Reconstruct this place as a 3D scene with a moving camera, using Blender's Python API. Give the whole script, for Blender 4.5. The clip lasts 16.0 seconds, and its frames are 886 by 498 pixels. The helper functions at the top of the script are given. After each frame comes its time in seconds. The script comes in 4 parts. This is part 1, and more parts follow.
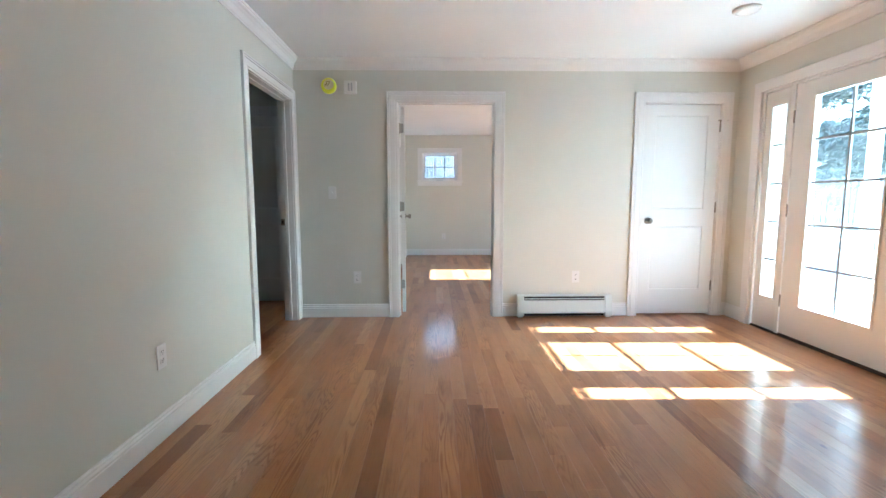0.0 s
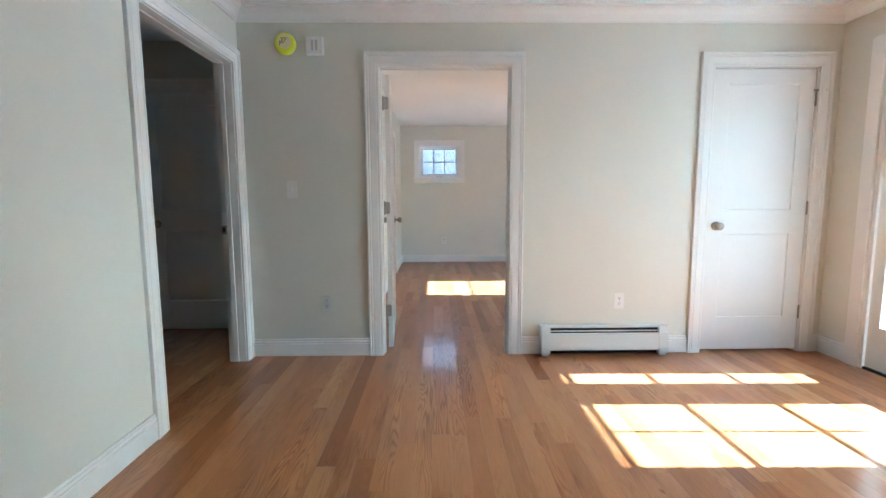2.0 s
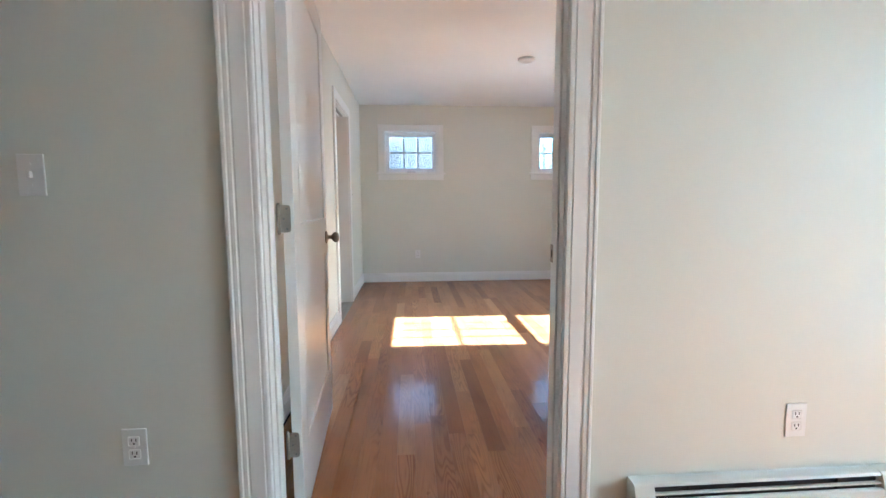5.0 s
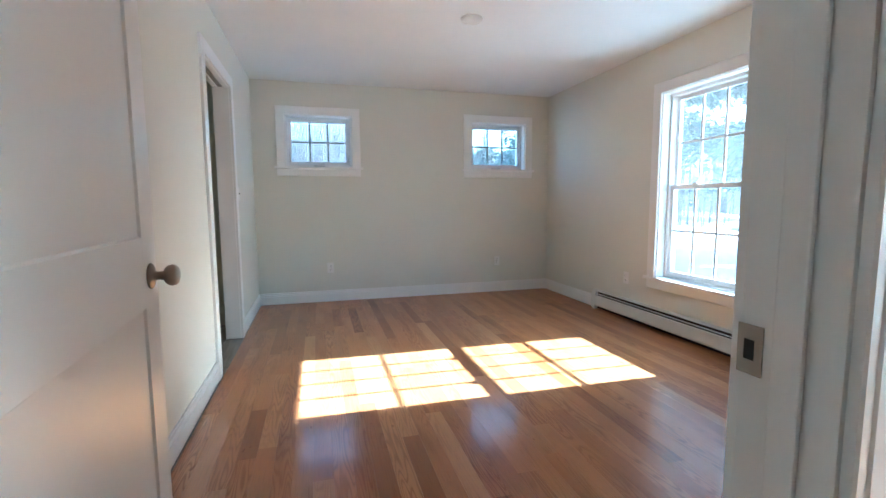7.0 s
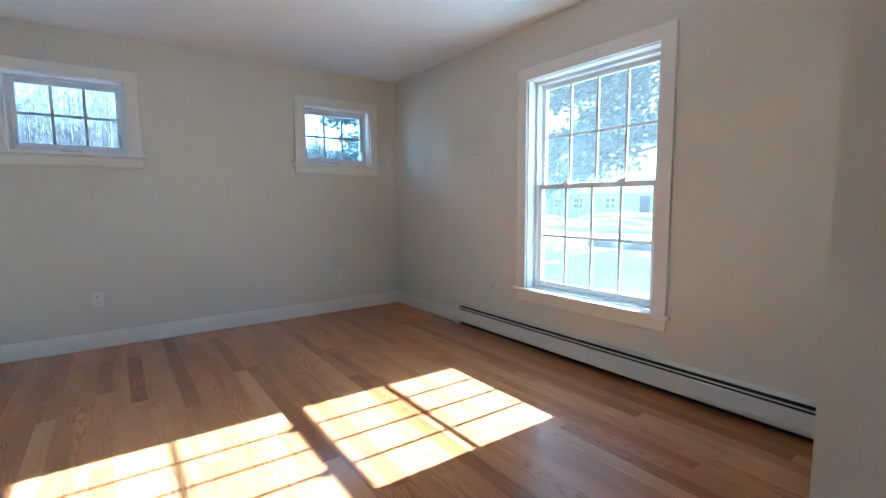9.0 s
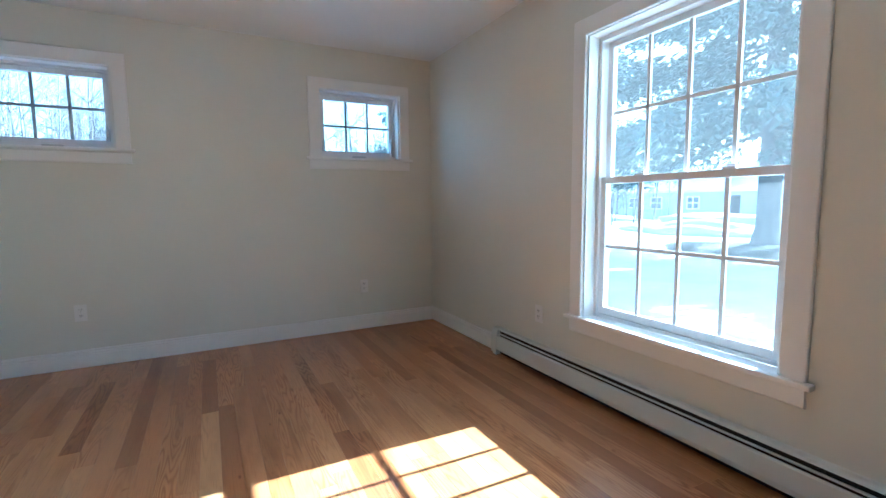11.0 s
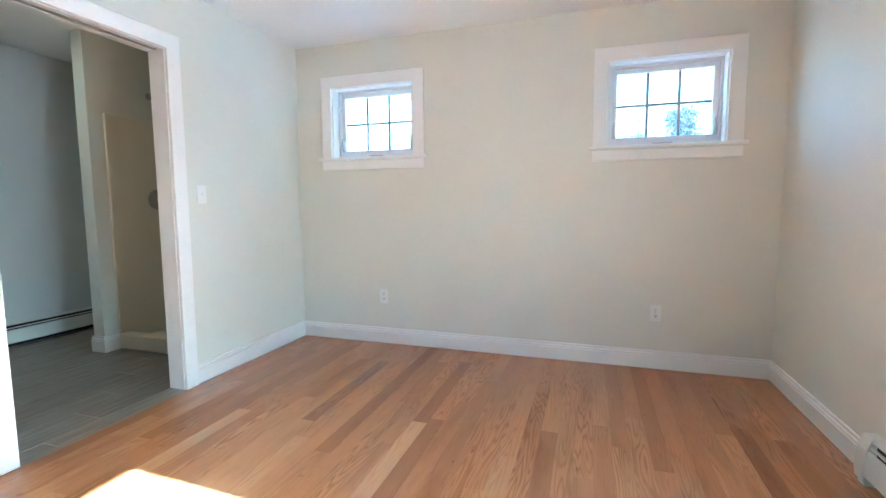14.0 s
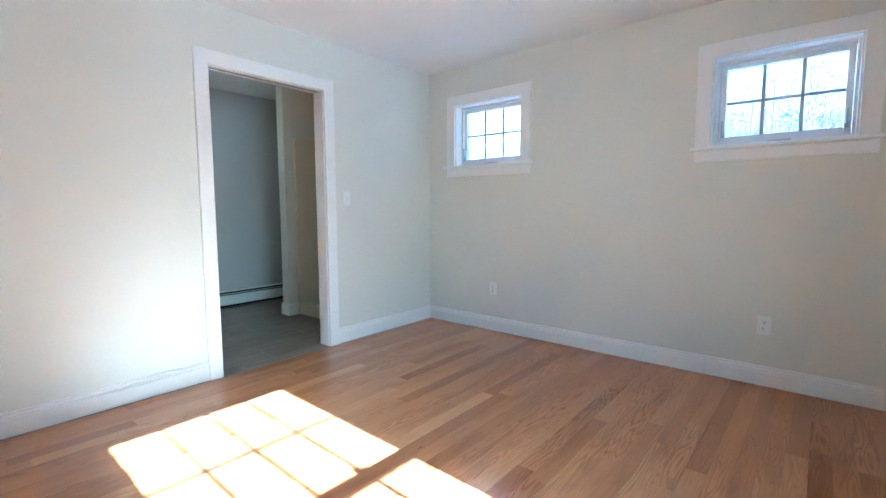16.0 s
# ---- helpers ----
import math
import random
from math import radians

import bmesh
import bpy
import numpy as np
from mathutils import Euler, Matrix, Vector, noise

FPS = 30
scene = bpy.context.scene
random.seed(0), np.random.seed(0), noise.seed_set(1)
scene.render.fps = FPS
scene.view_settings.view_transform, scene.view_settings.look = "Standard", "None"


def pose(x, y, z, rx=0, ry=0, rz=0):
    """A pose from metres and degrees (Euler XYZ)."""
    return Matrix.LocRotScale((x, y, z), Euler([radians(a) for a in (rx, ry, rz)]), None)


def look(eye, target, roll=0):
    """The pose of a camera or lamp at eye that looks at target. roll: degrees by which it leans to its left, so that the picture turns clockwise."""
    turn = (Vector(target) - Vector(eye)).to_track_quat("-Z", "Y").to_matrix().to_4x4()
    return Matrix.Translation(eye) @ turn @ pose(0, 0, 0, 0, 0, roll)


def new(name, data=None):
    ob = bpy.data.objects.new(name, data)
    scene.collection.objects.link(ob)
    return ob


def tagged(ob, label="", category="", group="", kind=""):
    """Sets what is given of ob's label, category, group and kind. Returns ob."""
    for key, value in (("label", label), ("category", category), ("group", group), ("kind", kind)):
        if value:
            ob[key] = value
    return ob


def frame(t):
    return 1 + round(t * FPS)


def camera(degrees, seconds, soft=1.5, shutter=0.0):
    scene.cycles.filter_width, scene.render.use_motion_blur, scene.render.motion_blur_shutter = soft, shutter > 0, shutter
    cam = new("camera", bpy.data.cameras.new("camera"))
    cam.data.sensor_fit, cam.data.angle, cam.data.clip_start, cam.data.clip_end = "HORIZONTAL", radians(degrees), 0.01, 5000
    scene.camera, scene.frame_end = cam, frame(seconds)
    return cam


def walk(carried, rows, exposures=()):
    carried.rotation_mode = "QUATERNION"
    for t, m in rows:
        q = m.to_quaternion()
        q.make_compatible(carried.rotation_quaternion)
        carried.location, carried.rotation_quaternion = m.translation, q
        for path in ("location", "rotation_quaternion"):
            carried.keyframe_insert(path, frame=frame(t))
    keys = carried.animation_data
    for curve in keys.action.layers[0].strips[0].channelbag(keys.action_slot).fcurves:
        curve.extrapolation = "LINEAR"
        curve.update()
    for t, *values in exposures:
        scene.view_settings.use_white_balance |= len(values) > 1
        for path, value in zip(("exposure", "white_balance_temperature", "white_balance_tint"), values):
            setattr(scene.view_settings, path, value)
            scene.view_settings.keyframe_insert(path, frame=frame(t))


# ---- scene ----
LENS = 88.87
ROWS = [
    (0.0, 0.259, 0.351, 1.139, -1.09, -6.19, 0.06),
    (0.5, 0.293, 0.605, 1.137, -0.71, -6.28, 0.09),
    (1.0, 0.300, 0.876, 1.138, -0.69, -6.36, 0.14),
    (1.5, 0.293, 1.173, 1.137, -0.84, -6.32, 0.20),
    (2.0, 0.300, 1.467, 1.135, -0.94, -6.24, 0.24),
    (2.5, 0.306, 1.765, 1.134, -0.97, -6.17, 0.25),
    (3.0, 0.311, 2.064, 1.135, -0.82, -6.13, 0.26),
    (3.5, 0.331, 2.388, 1.135, -0.74, -6.09, 0.27),
    (4.0, 0.340, 2.701, 1.132, -1.07, -6.06, 0.27),
    (4.5, 0.347, 3.017, 1.130, -2.30, -6.03, 0.26),
    (5.0, 0.350, 3.327, 1.128, -4.16, -5.97, 0.25),
    (5.5, 0.348, 3.620, 1.126, -6.42, -5.93, 0.25),
    (6.0, 0.340, 3.886, 1.127, -8.88, -5.92, 0.25),
    (6.5, 0.336, 4.143, 1.130, -11.81, -5.91, 0.28),
    (7.0, 0.331, 4.389, 1.131, -15.47, -5.90, 0.33),
    (7.5, 0.371, 4.618, 1.132, -20.23, -5.89, 0.38),
    (8.0, 0.429, 4.829, 1.133, -25.82, -5.90, 0.41),
    (8.5, 0.500, 5.043, 1.136, -31.19, -5.90, 0.43),
    (9.0, 0.598, 5.235, 1.135, -36.02, -5.87, 0.43),
    (9.5, 0.746, 5.388, 1.133, -38.87, -5.82, 0.47),
    (10.0, 0.920, 5.518, 1.130, -38.93, -5.77, 0.51),
    (10.5, 1.103, 5.640, 1.129, -35.40, -5.73, 0.55),
    (11.0, 1.274, 5.767, 1.128, -27.49, -5.76, 0.57),
    (11.5, 1.420, 5.922, 1.131, -18.68, -5.84, 0.57),
    (12.0, 1.566, 6.054, 1.130, -11.58, -5.80, 0.55),
    (12.5, 1.681, 6.140, 1.130, -4.23, -5.73, 0.49),
    (13.0, 1.809, 6.229, 1.131, 3.69, -5.72, 0.42),
    (13.5, 1.914, 6.300, 1.134, 10.83, -5.60, 0.38),
    (14.0, 2.059, 6.338, 1.134, 18.06, -5.48, 0.35),
    (14.5, 2.215, 6.336, 1.137, 24.71, -5.48, 0.32),
    (15.0, 2.382, 6.304, 1.138, 30.88, -5.44, 0.27),
    (15.5, 2.550, 6.288, 1.140, 36.06, -5.37, 0.22),
    (16.0, 2.743, 6.240, 1.142, 40.00, -5.31, 0.20),
]
cam = camera(LENS, 16.0)
EXPOSURES = [(t, 4.19 + e, k - (130 if t < 7.0 else 320), -6.5 if t < 7.0 else -9.5) for t, e, k in (
    (0.0, -0.12, 5000), (1.0, -0.22, 5000), (2.0, -0.33, 5000), (3.0, -0.32, 5000), (3.5, -0.24, 5000), (6.0, -0.35, 4950), (7.0, -0.5, 4950), (7.5, -0.6, 4930), (8.5, -0.76, 4900), (11.0, -0.92, 4850),
    (12.5, -0.37, 5000), (13.0, 0.0, 5000), (13.5, 0.17, 4980), (14.5, 0.42, 4950), (14.8, 0.4, 4920), (15.2, 0.35, 4830), (16.0, -0.05, 4700))]
walk(cam, [(t, pose(x, y, z, 90 + pitch, roll, yaw)) for t, x, y, z, yaw, pitch, roll in ROWS], EXPOSURES)

# ---- light ----
SUN_WAY = Vector((-1.0, 0.02, -0.628)).normalized()
SKY = 0.15
world = bpy.data.worlds.new("sky")
scene.world = world
world.use_nodes = True
wn = world.node_tree
sky = wn.nodes.new("ShaderNodeTexSky")
sky.sky_type = "NISHITA"
sky.sun_disc = False
sky.sun_elevation = math.asin(-SUN_WAY.z)
sky.sun_rotation = math.atan2(-SUN_WAY.x, -SUN_WAY.y)
sky.air_density, sky.dust_density, sky.ozone_density = 1.0, 1.5, 1.0
bg = wn.nodes["Background"]
bg.inputs["Strength"].default_value = SKY
wn.links.new(sky.outputs["Color"], bg.inputs["Color"])
sun = new("sun", bpy.data.lights.new("sun", "SUN"))
sun.data.energy, sun.data.angle, sun.data.color = 5.0, radians(0.55), (1.0, 0.99, 0.98)
sun.matrix_world = look((30, 5, 20), Vector((30, 5, 20)) + SUN_WAY)


# ---- materials ----
def material(name, color=(0.8, 0.8, 0.8), rough=0.5, metal=0.0, spec=0.5):
    m = bpy.data.materials.new(name)
    m.use_nodes = True
    b = m.node_tree.nodes["Principled BSDF"]
    b.inputs["Base Color"].default_value = (*color, 1)
    b.inputs["Roughness"].default_value = rough
    b.inputs["Metallic"].default_value = metal
    b.inputs["Specular IOR Level"].default_value = spec
    return m, m.node_tree.nodes, m.node_tree.links, b


def node(ns, kind, **inputs):
    n = ns.new(kind)
    for key, value in inputs.items():
        n.inputs[key.replace("_", " ")].default_value = value
    return n


def ramp(ns, stops):
    r = ns.new("ShaderNodeValToRGB")
    while len(r.color_ramp.elements) < len(stops):
        r.color_ramp.elements.new(0.5)
    for e, (p, c) in zip(r.color_ramp.elements, stops):
        e.position, e.color = p, (*c, 1)
    return r


def mix(ns, ls, a, b, fac, kind="MIX"):
    m = ns.new("ShaderNodeMix")
    m.data_type, m.blend_type = "RGBA", kind
    for i, v in ((0, fac), (6, a), (7, b)):
        if isinstance(v, (float, int)):
            m.inputs[i].default_value = v
        elif isinstance(v, tuple):
            m.inputs[i].default_value = (*v, 1)
        else:
            ls.new(v, m.inputs[i])
    return m.outputs[2]


def math_node(ns, ls, kind, a, b=0.0):
    m = ns.new("ShaderNodeMath")
    m.operation = kind
    for i, v in enumerate((a, b)):
        if isinstance(v, (float, int)):
            m.inputs[i].default_value = v
        else:
            ls.new(v, m.inputs[i])
    return m.outputs[0]


def bump(ns, ls, b, height, strength, distance):
    n = node(ns, "ShaderNodeBump", Strength=strength, Distance=distance)
    ls.new(height, n.inputs["Height"])
    ls.new(n.outputs["Normal"], b.inputs["Normal"])


def painted(name, color, rough, orange=0.12, mottle=0.03, scale=260.0):
    """Rolled or brushed paint: slight mottling, stipple relief and uneven sheen."""
    m, ns, ls, b = material(name, color, rough)
    pos = ns.new("ShaderNodeNewGeometry").outputs["Position"]
    big = node(ns, "ShaderNodeTexNoise", Scale=1.7, Detail=2.0)
    fine = node(ns, "ShaderNodeTexNoise", Scale=scale, Detail=3.0)
    ls.new(pos, big.inputs["Vector"])
    ls.new(pos, fine.inputs["Vector"])
    dark = tuple(c * (1 - mottle * 2) for c in color)
    light = tuple(min(1, c * (1 + mottle)) for c in color)
    r = ramp(ns, [(0.0, dark), (1.0, light)])
    ls.new(big.outputs["Fac"], r.inputs["Fac"])
    ls.new(r.outputs["Color"], b.inputs["Base Color"])
    ls.new(math_node(ns, ls, "ADD", math_node(ns, ls, "MULTIPLY", big.outputs["Fac"], 0.08), rough - 0.04), b.inputs["Roughness"])
    bump(ns, ls, b, fine.outputs["Fac"], orange, 0.0006)
    return m


WALL = painted("wall_paint", (0.752, 0.748, 0.676), 0.52)
# Greyer than WALL: the bathroom's dim bluish light is put into the colour
BATH_WALL = painted("bath_shaded_paint", (0.60, 0.61, 0.61), 0.5)
CEIL = painted("ceiling_paint", (0.86, 0.88, 0.88), 0.75, 0.2)
TRIM = painted("trim_paint", (0.87, 0.865, 0.845), 0.34, 0.04, 0.012, 90.0)
DOOR = painted("door_paint", (0.83, 0.825, 0.80), 0.34, 0.05, 0.012, 120.0)
VINYL = painted("window_vinyl", (0.84, 0.845, 0.85), 0.35, 0.02, 0.01)
ENAMEL = painted("heater_enamel", (0.76, 0.78, 0.75), 0.36, 0.03, 0.015)
PLASTIC = painted("white_plastic", (0.84, 0.835, 0.81), 0.36, 0.02, 0.01)
# Flat black put in for the shade inside holes, slots and heaters
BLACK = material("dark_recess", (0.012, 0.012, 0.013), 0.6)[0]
RUBBER = material("threshold_bronze", (0.045, 0.035, 0.03), 0.45, 0.4)[0]
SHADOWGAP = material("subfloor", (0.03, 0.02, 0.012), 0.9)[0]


def brushed(name, color, rough):
    m, ns, ls, b = material(name, color, rough, 1.0)
    n = node(ns, "ShaderNodeTexNoise", Scale=140.0, Detail=3.0)
    r = node(ns, "ShaderNodeMapRange", From_Min=0.3, From_Max=0.7, To_Min=rough - 0.08, To_Max=rough + 0.06)
    ls.new(n.outputs["Fac"], r.inputs["Value"])
    ls.new(r.outputs["Result"], b.inputs["Roughness"])
    return m


NICKEL = brushed("satin_nickel", (0.36, 0.325, 0.28), 0.37)
SILVER = brushed("bright_nickel", (0.43, 0.42, 0.39), 0.34)
FIN = brushed("aluminium_fin", (0.30, 0.31, 0.32), 0.5)


def oak(name):
    """Red oak strip flooring: each board has its own tone, plain-sawn figure and open pores under a satin finish."""
    m, ns, ls, b = material(name, rough=0.24)
    b.inputs["Specular IOR Level"].default_value = 0.22
    b.inputs["Coat Weight"].default_value = 0.6
    b.inputs["Coat Roughness"].default_value = 0.14
    geo = ns.new("ShaderNodeNewGeometry")
    info = ns.new("ShaderNodeObjectInfo")
    seed = math_node(ns, ls, "FRACT", math_node(ns, ls, "ADD", info.outputs["Random"], math_node(ns, ls, "MULTIPLY", geo.outputs["Random Per Island"], 7.31)))
    shift = ns.new("ShaderNodeCombineXYZ")
    ls.new(math_node(ns, ls, "MULTIPLY", seed, 37.0), shift.inputs[0])
    ls.new(math_node(ns, ls, "MULTIPLY", seed, 91.0), shift.inputs[1])
    ls.new(math_node(ns, ls, "MULTIPLY", seed, 13.0), shift.inputs[2])
    at = ns.new("ShaderNodeVectorMath")
    at.operation = "ADD"
    ls.new(geo.outputs["Position"], at.inputs[0])
    ls.new(shift.outputs[0], at.inputs[1])

    def stretched(x, y):
        s = ns.new("ShaderNodeVectorMath")
        s.operation = "MULTIPLY"
        s.inputs[1].default_value = (x, y, 1)
        ls.new(at.outputs[0], s.inputs[0])
        return s.outputs[0]

    tone = ramp(ns, [(0.0, (0.297, 0.113, 0.041)), (0.06, (0.360, 0.145, 0.053)), (0.17, (0.423, 0.180, 0.069)), (0.5, (0.468, 0.209, 0.083)), (0.84, (0.513, 0.246, 0.103)), (1.0, (0.567, 0.299, 0.136))])
    ls.new(seed, tone.inputs["Fac"])
    warp = node(ns, "ShaderNodeTexNoise", Scale=1.0, Detail=1.6)
    ls.new(stretched(13, 1.1), warp.inputs["Vector"])
    figure = math_node(ns, ls, "SINE", math_node(ns, ls, "MULTIPLY", warp.outputs["Fac"], 105.0))
    fig = ramp(ns, [(0.0, (0.70, 0.60, 0.52)), (0.30, (0.92, 0.89, 0.86)), (0.55, (1.0, 1.0, 1.0)), (1.0, (1.08, 1.08, 1.06))])
    fm = node(ns, "ShaderNodeMapRange", From_Min=-1.0, From_Max=1.0)
    ls.new(figure, fm.inputs["Value"])
    ls.new(fm.outputs["Result"], fig.inputs["Fac"])
    amount = node(ns, "ShaderNodeTexNoise", Scale=1.0, Detail=1.0)
    ls.new(stretched(4, 0.5), amount.inputs["Vector"])
    am = node(ns, "ShaderNodeMapRange", From_Min=0.46, From_Max=0.66, To_Min=0.08, To_Max=1.0)
    ls.new(amount.outputs["Fac"], am.inputs["Value"])
    c1 = mix(ns, ls, tone.outputs["Color"], fig.outputs["Color"], am.outputs["Result"], "MULTIPLY")
    pores = node(ns, "ShaderNodeTexNoise", Scale=1.0, Detail=5.0, Roughness=0.65)
    ls.new(stretched(260, 6), pores.inputs["Vector"])
    pr = ramp(ns, [(0.32, (0.70, 0.63, 0.56)), (0.47, (1, 1, 1)), (1.0, (1.04, 1.04, 1.03))])
    ls.new(pores.outputs["Fac"], pr.inputs["Fac"])
    c2 = mix(ns, ls, c1, pr.outputs["Color"], 0.55, "MULTIPLY")
    cloud = node(ns, "ShaderNodeTexNoise", Scale=1.0, Detail=3.0)
    ls.new(stretched(9, 1.6), cloud.inputs["Vector"])
    cr = ramp(ns, [(0.26, (0.68, 0.60, 0.54)), (0.44, (0.94, 0.93, 0.92)), (0.75, (1.08, 1.08, 1.08))])
    ls.new(cloud.outputs["Fac"], cr.inputs["Fac"])
    c3 = mix(ns, ls, c2, cr.outputs["Color"], 0.9, "MULTIPLY")
    knots = node(ns, "ShaderNodeTexNoise", Scale=1.0, Detail=1.0)
    ls.new(stretched(24, 9), knots.inputs["Vector"])
    kr = ramp(ns, [(0.77, (1, 1, 1)), (0.81, (0.62, 0.5, 0.42)), (0.84, (0.45, 0.33, 0.26))])
    ls.new(knots.outputs["Fac"], kr.inputs["Fac"])
    ls.new(mix(ns, ls, c3, kr.outputs["Color"], 0.9, "MULTIPLY"), b.inputs["Base Color"])
    sheen = node(ns, "ShaderNodeTexNoise", Scale=2.3, Detail=1.0)
    ls.new(geo.outputs["Position"], sheen.inputs["Vector"])
    ls.new(math_node(ns, ls, "ADD", math_node(ns, ls, "MULTIPLY", sheen.outputs["Fac"], 0.08), 0.31), b.inputs["Roughness"])
    wave = node(ns, "ShaderNodeTexNoise", Scale=1.0, Detail=2.0)
    ls.new(stretched(30, 2.2), wave.inputs["Vector"])
    h = math_node(ns, ls, "ADD", math_node(ns, ls, "MULTIPLY", pores.outputs["Fac"], 0.25), wave.outputs["Fac"])
    bump(ns, ls, b, h, 0.13, 0.0015)
    ls.new(b.inputs["Normal"].links[0].from_socket, b.inputs["Coat Normal"])
    return m


OAK = oak("oak_strip")


def tile_material():
    m, ns, ls, b = material("grey_tile", (0.30, 0.275, 0.25), 0.45)
    geo = ns.new("ShaderNodeNewGeometry")
    info = ns.new("ShaderNodeObjectInfo")
    n = node(ns, "ShaderNodeTexNoise", Scale=1.0, Detail=5.0)
    s = ns.new("ShaderNodeVectorMath")
    s.operation = "MULTIPLY"
    s.inputs[1].default_value = (40, 3, 1)
    ls.new(geo.outputs["Position"], s.inputs[0])
    ls.new(s.outputs[0], n.inputs["Vector"])
    r = ramp(ns, [(0.3, (0.165, 0.138, 0.115)), (0.7, (0.27, 0.235, 0.20))])
    ls.new(n.outputs["Fac"], r.inputs["Fac"])
    t = ramp(ns, [(0.0, (0.88, 0.88, 0.88)), (1.0, (1.08, 1.07, 1.05))])
    ls.new(info.outputs["Random"], t.inputs["Fac"])
    ls.new(mix(ns, ls, r.outputs["Color"], t.outputs["Color"], 1.0, "MULTIPLY"), b.inputs["Base Color"])
    bump(ns, ls, b, n.outputs["Fac"], 0.1, 0.001)
    return m


TILE = tile_material()
GROUT = painted("tile_grout", (0.46, 0.44, 0.41), 0.85, 0.3, 0.05)


def speckled(name, low, high, rough, scale, strength=0.4, distance=0.02):
    m, ns, ls, b = material(name, high, rough)
    pos = ns.new("ShaderNodeNewGeometry").outputs["Position"]
    n = node(ns, "ShaderNodeTexNoise", Scale=scale, Detail=6.0)
    k = node(ns, "ShaderNodeTexNoise", Scale=scale * 9, Detail=4.0)
    ls.new(pos, n.inputs["Vector"])
    ls.new(pos, k.inputs["Vector"])
    f = math_node(ns, ls, "ADD", math_node(ns, ls, "MULTIPLY", n.outputs["Fac"], 0.65), math_node(ns, ls, "MULTIPLY", k.outputs["Fac"], 0.35))
    r = ramp(ns, [(0.36, low), (0.62, high)])
    ls.new(f, r.inputs["Fac"])
    ls.new(r.outputs["Color"], b.inputs["Base Color"])
    bump(ns, ls, b, f, strength, distance)
    return m


SNOW = speckled("snow", (0.44, 0.455, 0.48), (0.62, 0.635, 0.655), 0.7, 0.6, 0.5, 0.06)
ASPHALT = speckled("asphalt", (0.05, 0.05, 0.052), (0.12, 0.12, 0.125), 0.8, 2.0)
BARK = speckled("bark", (0.085, 0.072, 0.066), (0.21, 0.18, 0.165), 0.9, 5.0, 0.9, 0.05)
NEEDLES = speckled("pine_needles", (0.06, 0.078, 0.068), (0.13, 0.155, 0.13), 0.7, 3.0, 0.2)
SIDING = speckled("siding", (0.34, 0.36, 0.40), (0.42, 0.44, 0.47), 0.6, 1.2, 0.1)
ROOFING = speckled("roof_snow", (0.62, 0.64, 0.68), (0.84, 0.86, 0.88), 0.8, 0.8)
DECK = speckled("porch_deck", (0.40, 0.40, 0.40), (0.55, 0.55, 0.55), 0.7, 6.0, 0.1)
YELLOW = painted("yellow_film", (0.80, 0.82, 0.05), 0.36, 0.05, 0.05)
PAPERBROWN = material("label_print", (0.33, 0.25, 0.05), 0.6)[0]
HOUSEGLASS = material("house_glass", (0.05, 0.06, 0.08), 0.3)[0]


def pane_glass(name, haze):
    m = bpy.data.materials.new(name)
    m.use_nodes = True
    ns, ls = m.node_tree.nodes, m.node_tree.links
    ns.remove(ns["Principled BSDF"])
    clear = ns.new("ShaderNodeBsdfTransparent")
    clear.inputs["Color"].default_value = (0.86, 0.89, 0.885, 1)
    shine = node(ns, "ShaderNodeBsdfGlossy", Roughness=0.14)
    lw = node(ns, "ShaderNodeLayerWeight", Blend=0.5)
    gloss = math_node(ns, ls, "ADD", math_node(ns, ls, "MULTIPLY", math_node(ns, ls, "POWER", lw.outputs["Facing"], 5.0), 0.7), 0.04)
    # Pale layer imitating veiling glare over the bright view, not real dust
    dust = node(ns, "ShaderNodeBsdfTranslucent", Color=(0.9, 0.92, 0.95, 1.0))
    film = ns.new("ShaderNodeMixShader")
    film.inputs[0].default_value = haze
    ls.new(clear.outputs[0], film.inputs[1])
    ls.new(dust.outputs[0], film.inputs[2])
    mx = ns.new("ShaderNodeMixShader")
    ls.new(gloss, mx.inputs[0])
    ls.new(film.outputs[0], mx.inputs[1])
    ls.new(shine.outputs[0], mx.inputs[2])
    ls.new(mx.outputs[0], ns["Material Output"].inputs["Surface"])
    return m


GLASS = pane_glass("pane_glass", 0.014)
# Stronger glare veil for the awning windows; no insect screen is modelled
VEILED = pane_glass("veiled_glass", 0.035)
HARDWARE = painted("window_hardware", (0.55, 0.56, 0.57), 0.4, 0.02, 0.01)
# Grey carries the backlit darkness of the awning and entrance muntins
GRILLE = painted("backlit_grille", (0.42, 0.43, 0.45), 0.4, 0.02, 0.01)


def lamp_material(name, color, strength):
    m, ns, ls, b = material(name, (0.85, 0.85, 0.83), 0.4)
    b.inputs["Emission Color"].default_value = (*color, 1)
    b.inputs["Emission Strength"].default_value = strength
    return m


LAMP_ON = lamp_material("lit_diffuser", (1.0, 0.86, 0.62), 2.2)


# ---- mesh helpers ----
def finish(bm, name, mat, parent=None, label="", smooth=False, kind=""):
    me = bpy.data.meshes.new(name)
    bmesh.ops.recalc_face_normals(bm, faces=bm.faces)
    bm.to_mesh(me)
    bm.free()
    if smooth:
        for p in me.polygons:
            p.use_smooth = True
    me.materials.append(mat)
    ob = new(name, me)
    ob.parent = parent
    return tagged(ob, label, kind=kind)


def part(name, bm, mat, parent, label="", smooth=False):
    return finish(bm, name, mat, parent, label, smooth)


